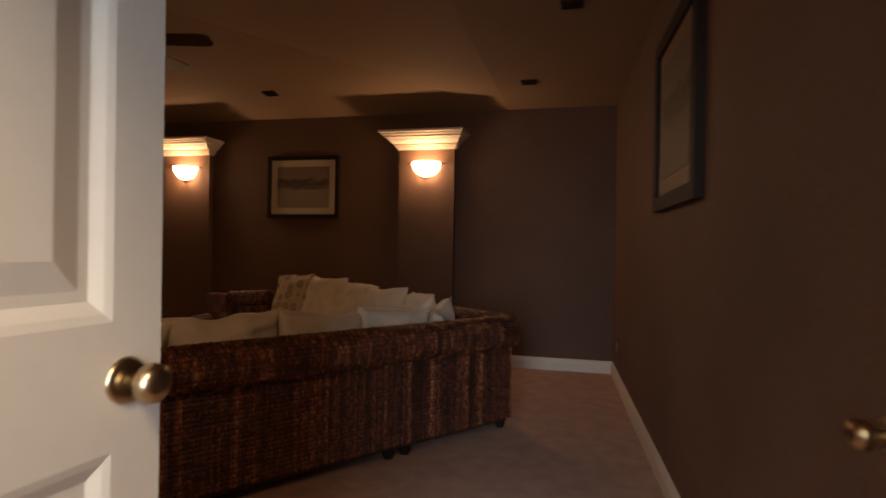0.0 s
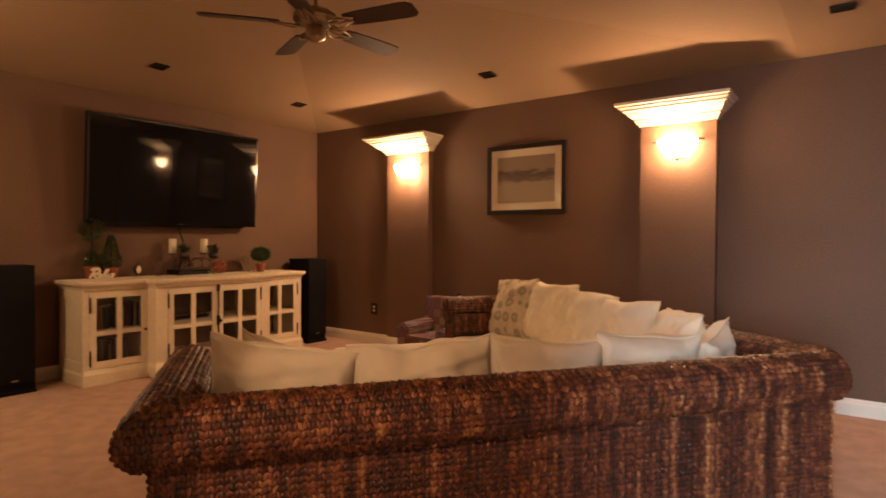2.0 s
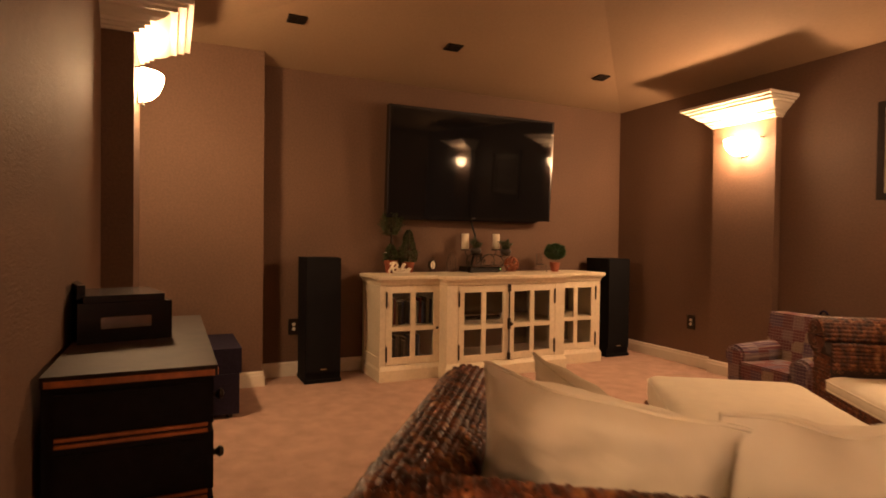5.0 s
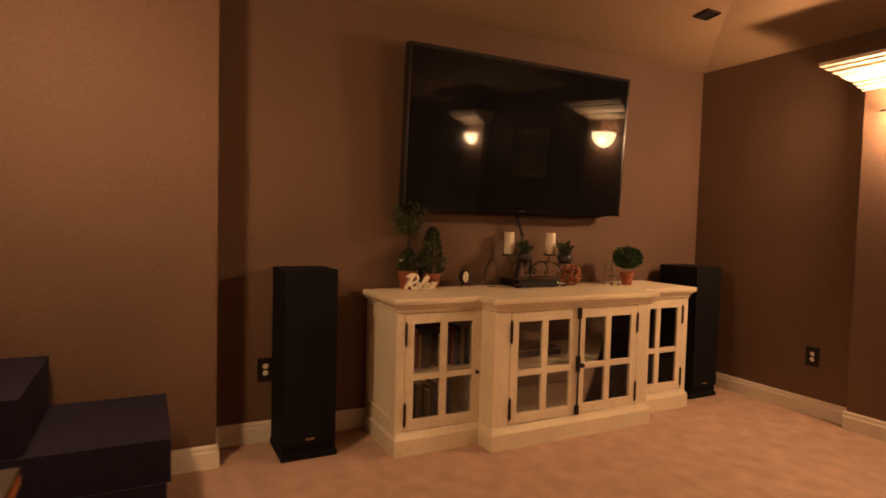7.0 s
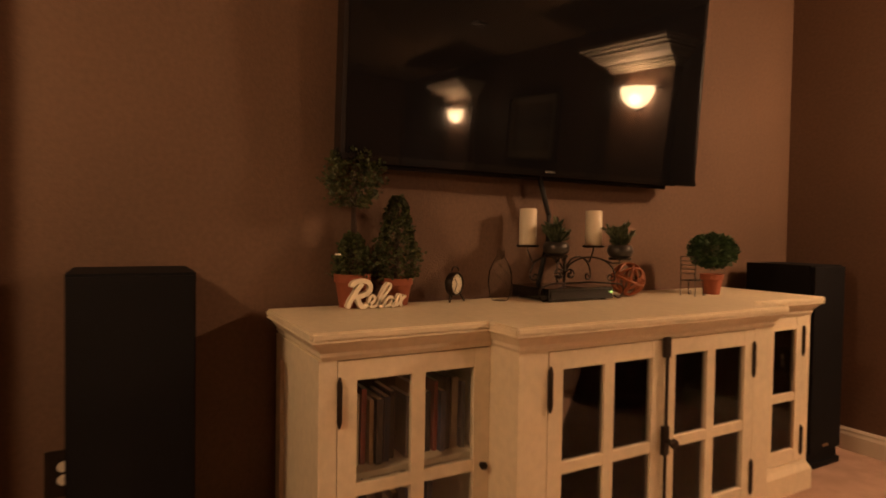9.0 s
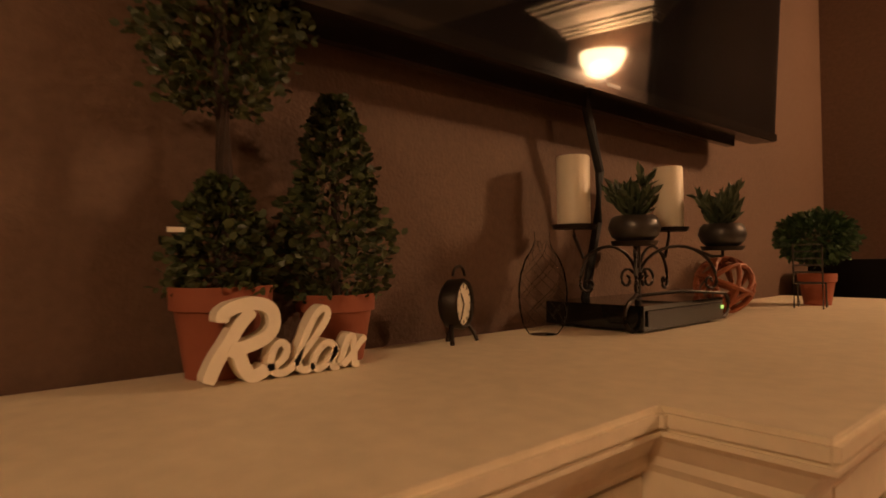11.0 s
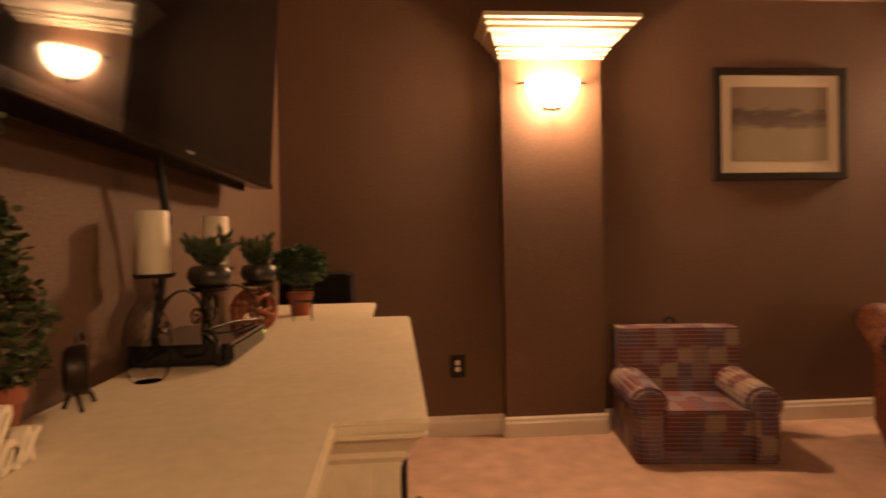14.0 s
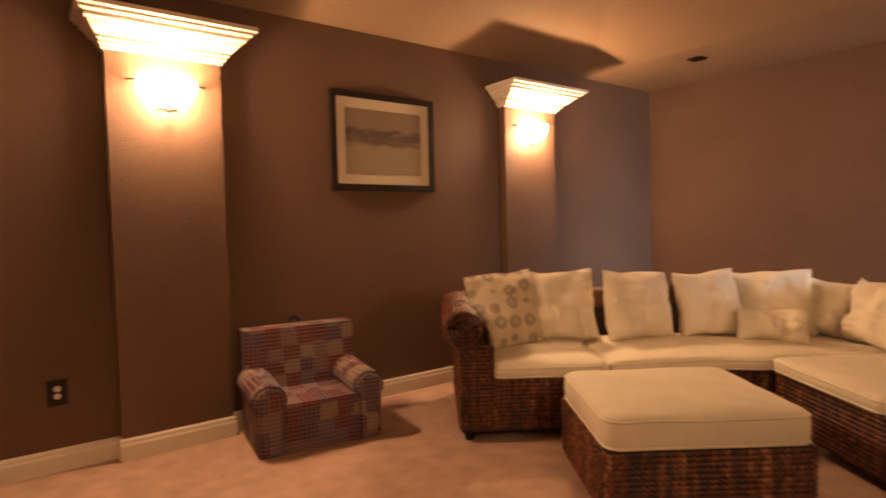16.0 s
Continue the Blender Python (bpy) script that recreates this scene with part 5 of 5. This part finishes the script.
def ornaments():
    tp = thing("double_ball_topiary", "two-tier ivy topiary in terracotta pot", "plant", pose(0.10, -2.83, CZ))
    pot(tp, 0.063, 0.118)
    bm = bmesh.new()
    tube(bm, [(0, 0, 0.1), (0.004, 0.003, 0.25), (-0.003, 0.002, 0.4), (0, 0, 0.5)], lambda t: 0.014 - 0.005 * t, 8)
    part("stem", bm, BARK, tp, "", True)
    leaf_part("crown", leaves(1700, in_bush(0.355, 0.58, (0.05, 0.085, 0.1, 0.094, 0.075, 0.03)), 0.0145, 41, 0.8), IVY, tp, "round upper crown of small ivy leaves")
    leaf_part("lower_crown", leaves(1300, in_bush(0.105, 0.26, (0.06, 0.066, 0.056, 0.038, 0.016)), 0.0145, 42, 0.8), IVY, tp, "skirt of small ivy leaves")
    part("plant_tag", boxed(0.055, -0.083, 0.186, 0.057, -0.063, 0.192), WHITEPL, tp, "white plant tag")
    tc = thing("cone_topiary", "cone-shaped ivy topiary in terracotta pot", "plant", pose(0.10, -2.657, CZ))
    pot(tc, 0.058, 0.1)
    bm = bmesh.new()
    tube(bm, [(0, 0, 0.08), (0.002, 0.0, 0.25), (0, 0, 0.38)], lambda t: 0.010 - 0.006 * t, 8)
    part("stem", bm, BARK, tc, "", True)
    leaf_part("crown", leaves(2300, in_bush(0.09, 0.40, (0.06, 0.084, 0.09, 0.072, 0.054, 0.042, 0.034, 0.012)), 0.0145, 43, 0.8), IVY, tc, "dense cone of small ivy leaves")

    # script sign: brush strokes of the five joined letters
    sg = thing("word_sign", "cream wooden script sign reading Relax", "sign", pose(0.173, -2.883, CZ + 0.001))
    strokes = {
        "letter_r": [[(0.62, 0.89), (0.46, 0.72), (0.32, 0.50), (0.18, 0.29), (0.07, 0.05)],
                     [(0.24, 0.76), (0.26, 0.86), (0.41, 0.94), (0.66, 0.97), (0.85, 0.89), (0.90, 0.71), (0.82, 0.56), (0.63, 0.47), (0.40, 0.42), (0.32, 0.43)],
                     [(0.32, 0.43), (0.43, 0.37), (0.50, 0.20), (0.59, 0.08), (0.69, 0.09), (0.80, 0.15)]],
        "letter_e": [[(0.80, 0.15), (0.92, 0.17), (1.04, 0.27), (1.07, 0.38), (0.99, 0.45), (0.90, 0.39), (0.85, 0.24), (0.87, 0.11), (0.98, 0.06), (1.11, 0.10), (1.22, 0.20)]],
        "letter_l": [[(1.22, 0.20), (1.42, 0.42), (1.62, 0.67), (1.66, 0.80), (1.58, 0.85), (1.46, 0.74), (1.31, 0.46), (1.22, 0.22), (1.26, 0.08), (1.36, 0.06), (1.45, 0.11)]],
        "letter_a": [[(1.79, 0.28), (1.71, 0.37), (1.61, 0.37), (1.48, 0.24), (1.44, 0.10), (1.51, 0.05), (1.64, 0.11), (1.80, 0.29), (1.73, 0.13), (1.74, 0.05), (1.83, 0.05)]],
        "letter_x": [[(1.83, 0.05), (1.92, 0.28), (1.99, 0.43), (2.06, 0.41), (2.07, 0.20), (2.08, 0.05), (2.15, 0.05)],
                     [(2.26, 0.41), (2.16, 0.33), (2.05, 0.20), (1.92, 0.08), (1.88, 0.05)]],
    }
    S, HWID, DEP = 0.1, 0.0047, 0.0115
    for name, lines in strokes.items():
        bm = bmesh.new()
        for k, line in enumerate(lines):
            p = [Vector((x * S, y * S, 0)) for x, y in line]
            q = [p[0] * 2 - p[1]] + p + [p[-1] * 2 - p[-2]]
            pts = []
            for i in range(1, len(q) - 2):
                for t in (0, 0.2, 0.4, 0.6, 0.8):
                    a, b, c, d = q[i - 1:i + 3]
                    pts.append(0.5 * (2 * b + (c - a) * t + (2 * a - 5 * b + 4 * c - d) * t * t + (3 * b - a - 3 * c + d) * t ** 3))
            pts.append(p[-1])
            wide = HWID * (1.75 if name == "letter_r" else 1.0)
            rings = []
            for i, v in enumerate(pts):
                d = (pts[min(i + 1, len(pts) - 1)] - pts[max(i - 1, 0)]).normalized()
                n = Vector((-d.y, d.x, 0)) * wide * (0.75 if i in (0, len(pts) - 1) else 1.0)
                e = 0.0004 * k
                rings.append([bm.verts.new((DEP + e, w.x, w.y)) for w in (v + n, v - n)] + [bm.verts.new((-DEP - e, w.x, w.y)) for w in (v - n, v + n)])
            for a, b in zip(rings, rings[1:]):
                for i in range(4):
                    bm.faces.new((a[i], a[(i + 1) % 4], b[(i + 1) % 4], b[i]))
            bm.faces.new(rings[0][::-1]), bm.faces.new(rings[-1])
        part(name, bm, SIGN, sg)

    # alarm clock on legs
    ck = thing("alarm_clock", "small black alarm clock with ivory dial", "clock", pose(0.11, -2.41, CZ + 0.07, 0, 0, 12))
    part("case", lathe([(0, -0.028), (0.035, -0.026), (0.044, -0.018), (0.046, 0.008), (0.043, 0.013), (0.039, 0.012), (0.038, 0.006)], 28, pose(0, 0, 0, 0, 90, 14)), IRON, ck, "", True)
    part("dial", lathe([(0, 0.0075), (0.039, 0.007), (0.039, 0.0055)], 28, pose(0, 0, 0, 0, 90, 14)), DIAL, ck, "ivory clock dial")
    for a, ln in ((35, 0.024), (150, 0.03)):
        part("clock_hand", boxed(0.009, -0.0015, 0, 0.0102, 0.0015, ln), IRON, ck).matrix_basis = pose(0, 0, 0, 0, 0, 14) @ pose(0, 0, 0, a, 0, 0)
    for k in range(12):
        part("hour_mark", boxed(0.0082, -0.001, 0.029, 0.0092, 0.001, 0.035), IRON, ck).matrix_basis = pose(0, 0, 0, 0, 0, 14) @ pose(0, 0, 0, 30 * k, 0, 0)
    bm = bmesh.new()
    tube(bm, arc((0, 0, 0.05), 0.018, 0, 180, 10, "y"), 0.003, 6)
    part("carry_ring", bm, IRON, ck, "", True)
    for line in ([(0.0, -0.025, -0.036), (0.008, -0.034, -0.055), (0.012, -0.038, -0.069)], [(0.0, 0.025, -0.036), (0.008, 0.034, -0.055), (0.012, 0.038, -0.069)], [(-0.015, 0, -0.038), (-0.028, 0, -0.069)]):
        part("leg", tube(bmesh.new(), line, 0.004, 6), IRON, ck, "", True)

    # wire-wrapped bottle
    bt = thing("glass_bottle", "clear glass vase wrapped in fine wire mesh", "vase", pose(0.15, -2.225, CZ))
    prof = [(0.0, 0.002), (0.028, 0.002), (0.04, 0.018), (0.046, 0.05), (0.048, 0.085), (0.044, 0.12), (0.033, 0.15), (0.019, 0.172), (0.0145, 0.185), (0.0155, 0.203)]
    part("glass_body", lathe(prof, 28), BOTTLE, bt, "", True)

    def rad(z):
        for (r0, z0), (r1, z1) in zip(prof[1:], prof[2:]):
            if z0 <= z <= z1:
                return r0 + (r1 - r0) * (z - z0) / (z1 - z0)
        return 0.0155
    for s in (1, -1):
        for k in range(6):
            bm = bmesh.new()
            tube(bm, [(1.02 * rad(z) * math.cos(k * 1.047 + s * i * 0.2), 1.02 * rad(z) * math.sin(k * 1.047 + s * i * 0.2), z) for i, z in ((i, 0.02 + 0.165 * i / 18) for i in range(19))], 0.0004, 4)
            part("wire", bm, IRON, bt, "", True)

    # iron scroll centrepiece with two candles and two succulents
    cp = thing("scroll_centrepiece", "black wrought-iron scroll candle holder", "candle holder", pose(0.165, -1.885, CZ + 0.056))
    bm = bmesh.new()
    cups = [(-0.068, -0.165, 0.165), (0.045, -0.105, 0.125), (-0.018, 0.16, 0.165), (0.095, 0.205, 0.115)]
    tube(bm, [(0.0, -0.02, 0.0), (0.003, -0.022, 0.06), (0.0, -0.02, 0.125)], 0.008, 8)
    mid = Vector((0.0, -0.02, 0.0))
    for k, (cx, cy, cz) in enumerate(cups):
        cup = Vector((cx, cy, 0.0))
        flat = cup - mid
        # a tall arch from the stem over to below the cup, with a curl at its foot
        arch = [mid + flat * (0.5 - 0.5 * math.cos(math.pi * i / 14)) * 0.92 + Vector((0, 0, 0.035 + 0.085 * math.sin(math.pi * i / 14))) for i in range(15)]
        d = flat.normalized()
        curl = [arch[-1] - d * 0.02 + d * (0.02 - 0.0014 * i) * math.cos(i * 0.6) - Vector((0, 0, (0.02 - 0.0014 * i) * math.sin(i * 0.6))) for i in range(1, 12)]
        tube(bm, arch + curl, 0.0038, 6)
        inner = [mid + d * (0.028 + (0.02 - 0.0013 * i) * math.cos(2.6 - i * 0.6)) + Vector((0, 0, 0.045 + (0.026 - 0.0016 * i) * math.sin(2.6 - i * 0.6))) for i in range(13)]
        tube(bm, inner, 0.0034, 6)
        tube(bm, [arch[9], arch[9] * 0.4 + cup * 0.6 + Vector((0, 0, 0.05)), cup + Vector((0, 0, cz - 0.02)), cup + Vector((0, 0, cz - 0.004))], 0.004, 6)
    # the feet run out past the box and end in open curls on the worktop
    for s in (-1, 1):
        foot = [Vector((0.0, -0.02, 0.006)), Vector((0.05, s * 0.1 - 0.01, 0.014)), Vector((0.09, s * 0.2, 0.006))]
        foot += [Vector((0.095, s * (0.2 + 0.03 * math.sin(i * 0.5)), -0.022 + 0.03 * math.cos(i * 0.5))) for i in range(1, 9)]
        tube(bm, foot, 0.0045, 6)
    part("scroll_frame", bm, IRON, cp, "", True)
    for cx, cy, cz in cups:
        part("plate", lathe([(0, cz - 0.006), (0.045, cz - 0.006), (0.05, cz + 0.004), (0.044, cz), (0, cz)], 20, pose(cx, cy, 0)), IRON, cp, "", True)
    base = Vector((0.165, -1.885, CZ + 0.056))
    for cx, cy, cz in (cups[0], cups[2]):
        cd = thing("pillar_candle", "ivory pillar candle on an iron plate", "candle", Matrix.Translation(base + Vector((cx, cy, cz + 0.0005))), "pillar candles")
        part("wax", lathe([(0, 0), (0.036, 0), (0.0365, 0.003), (0.0365, 0.152), (0.034, 0.156), (0.02, 0.150), (0, 0.148)], 28), WAX, cd, "", True)
        part("wick", lathe([(0.0012, 0.147), (0.0012, 0.158), (0, 0.158)], 6), RUBBER, cd)
    for k, (cx, cy, cz) in enumerate((cups[1], cups[3])):
        sc = thing("succulent", "grey-green succulent in round dark pot", "plant", Matrix.Translation(base + Vector((cx, cy, cz + 0.0005))), "small succulents")
        part("pot", lathe([(0, 0), (0.03, 0), (0.048, 0.014), (0.055, 0.032), (0.05, 0.05), (0.042, 0.058), (0.039, 0.054), (0, 0.048)], 24), PEWTER, sc, "round dark pewter pot", True)
        sprig = random.Random(60 + k)
        tops = [(sprig.uniform(0, 6.28), sprig.uniform(0.15, 1.0), sprig.uniform(0.03, 0.085)) for _ in range(13)]

        def fan_spot(rng):
            a, lean, high = rng.choice(tops)
            t = rng.random()
            return Vector((math.cos(a) * (0.012 + 0.045 * lean * t), math.sin(a) * (0.012 + 0.045 * lean * t), 0.05 + high * t)), Vector((math.cos(a) * lean * 0.6, math.sin(a) * lean * 0.6, 1.0)).normalized() * 1.5
        leaf_part("crown", leaves(460, fan_spot, 0.038, 50 + k, 0.3), SUCCULENT, sc, "sprigs of narrow grey-green leaves")

    # woven ball
    wb = thing("rattan_ball", "open woven orange rattan ball", "ornament", pose(0.22, -1.585, CZ + 0.077))
    rng = random.Random(8)
    for _ in range(9):
        bm = bmesh.new()
        q = Euler((rng.uniform(0, 6.28), rng.uniform(0, 6.28), rng.uniform(0, 6.28))).to_matrix()
        tube(bm, [q @ Vector((0.069 * math.cos(2 * math.pi * i / 24), 0.069 * math.sin(2 * math.pi * i / 24), 0)) for i in range(24)], 0.0065, 6, closed=True)
        part("woven_band", bm, ORANGE, wb, "", True)

    # boxwood ball in a pot, with a tiny wire chair
    bx = thing("ball_topiary", "round boxwood topiary in small terracotta pot", "plant", pose(0.29, -1.105, CZ))
    pot(bx, 0.05, 0.095)
    leaf_part("crown", leaves(2600, in_ball((0, 0, 0.205), 0.102, (1, 1, 0.72)), 0.02, 44, 0.6), BOXWOOD, bx, "dense ball of boxwood leaves")
    wc = thing("wire_chair", "tiny wire chair ornament on the sideboard", "ornament", pose(0.33, -1.30, CZ + 0.005, 0, 0, 10) @ Matrix.Diagonal((1.3, 1.3, 1.25, 1)))
    bm = bmesh.new()
    for x in (-0.026, 0.026):
        tube(bm, [(x, -0.026, 0.0), (x, -0.026, 0.055), (x, -0.03, 0.14)], 0.0018, 5)
        tube(bm, [(x, 0.03, 0.0), (x, 0.026, 0.055)], 0.0018, 5)
        tube(bm, arc((x, 0.04, 0.0065), 0.0065, -180, 90, 8, "y"), 0.0016, 5)
    for z in (0.08, 0.095, 0.11, 0.125, 0.14):
        tube(bm, [(-0.026, -0.028, z), (0.026, -0.028, z)], 0.0016, 5)
    for y in (-0.026, -0.013, 0, 0.013, 0.026):
        tube(bm, [(-0.026, y, 0.055), (0.026, y, 0.055)], 0.0016, 5)
    part("wire_frame", bm, PEWTER, wc, "", True)


ornaments()
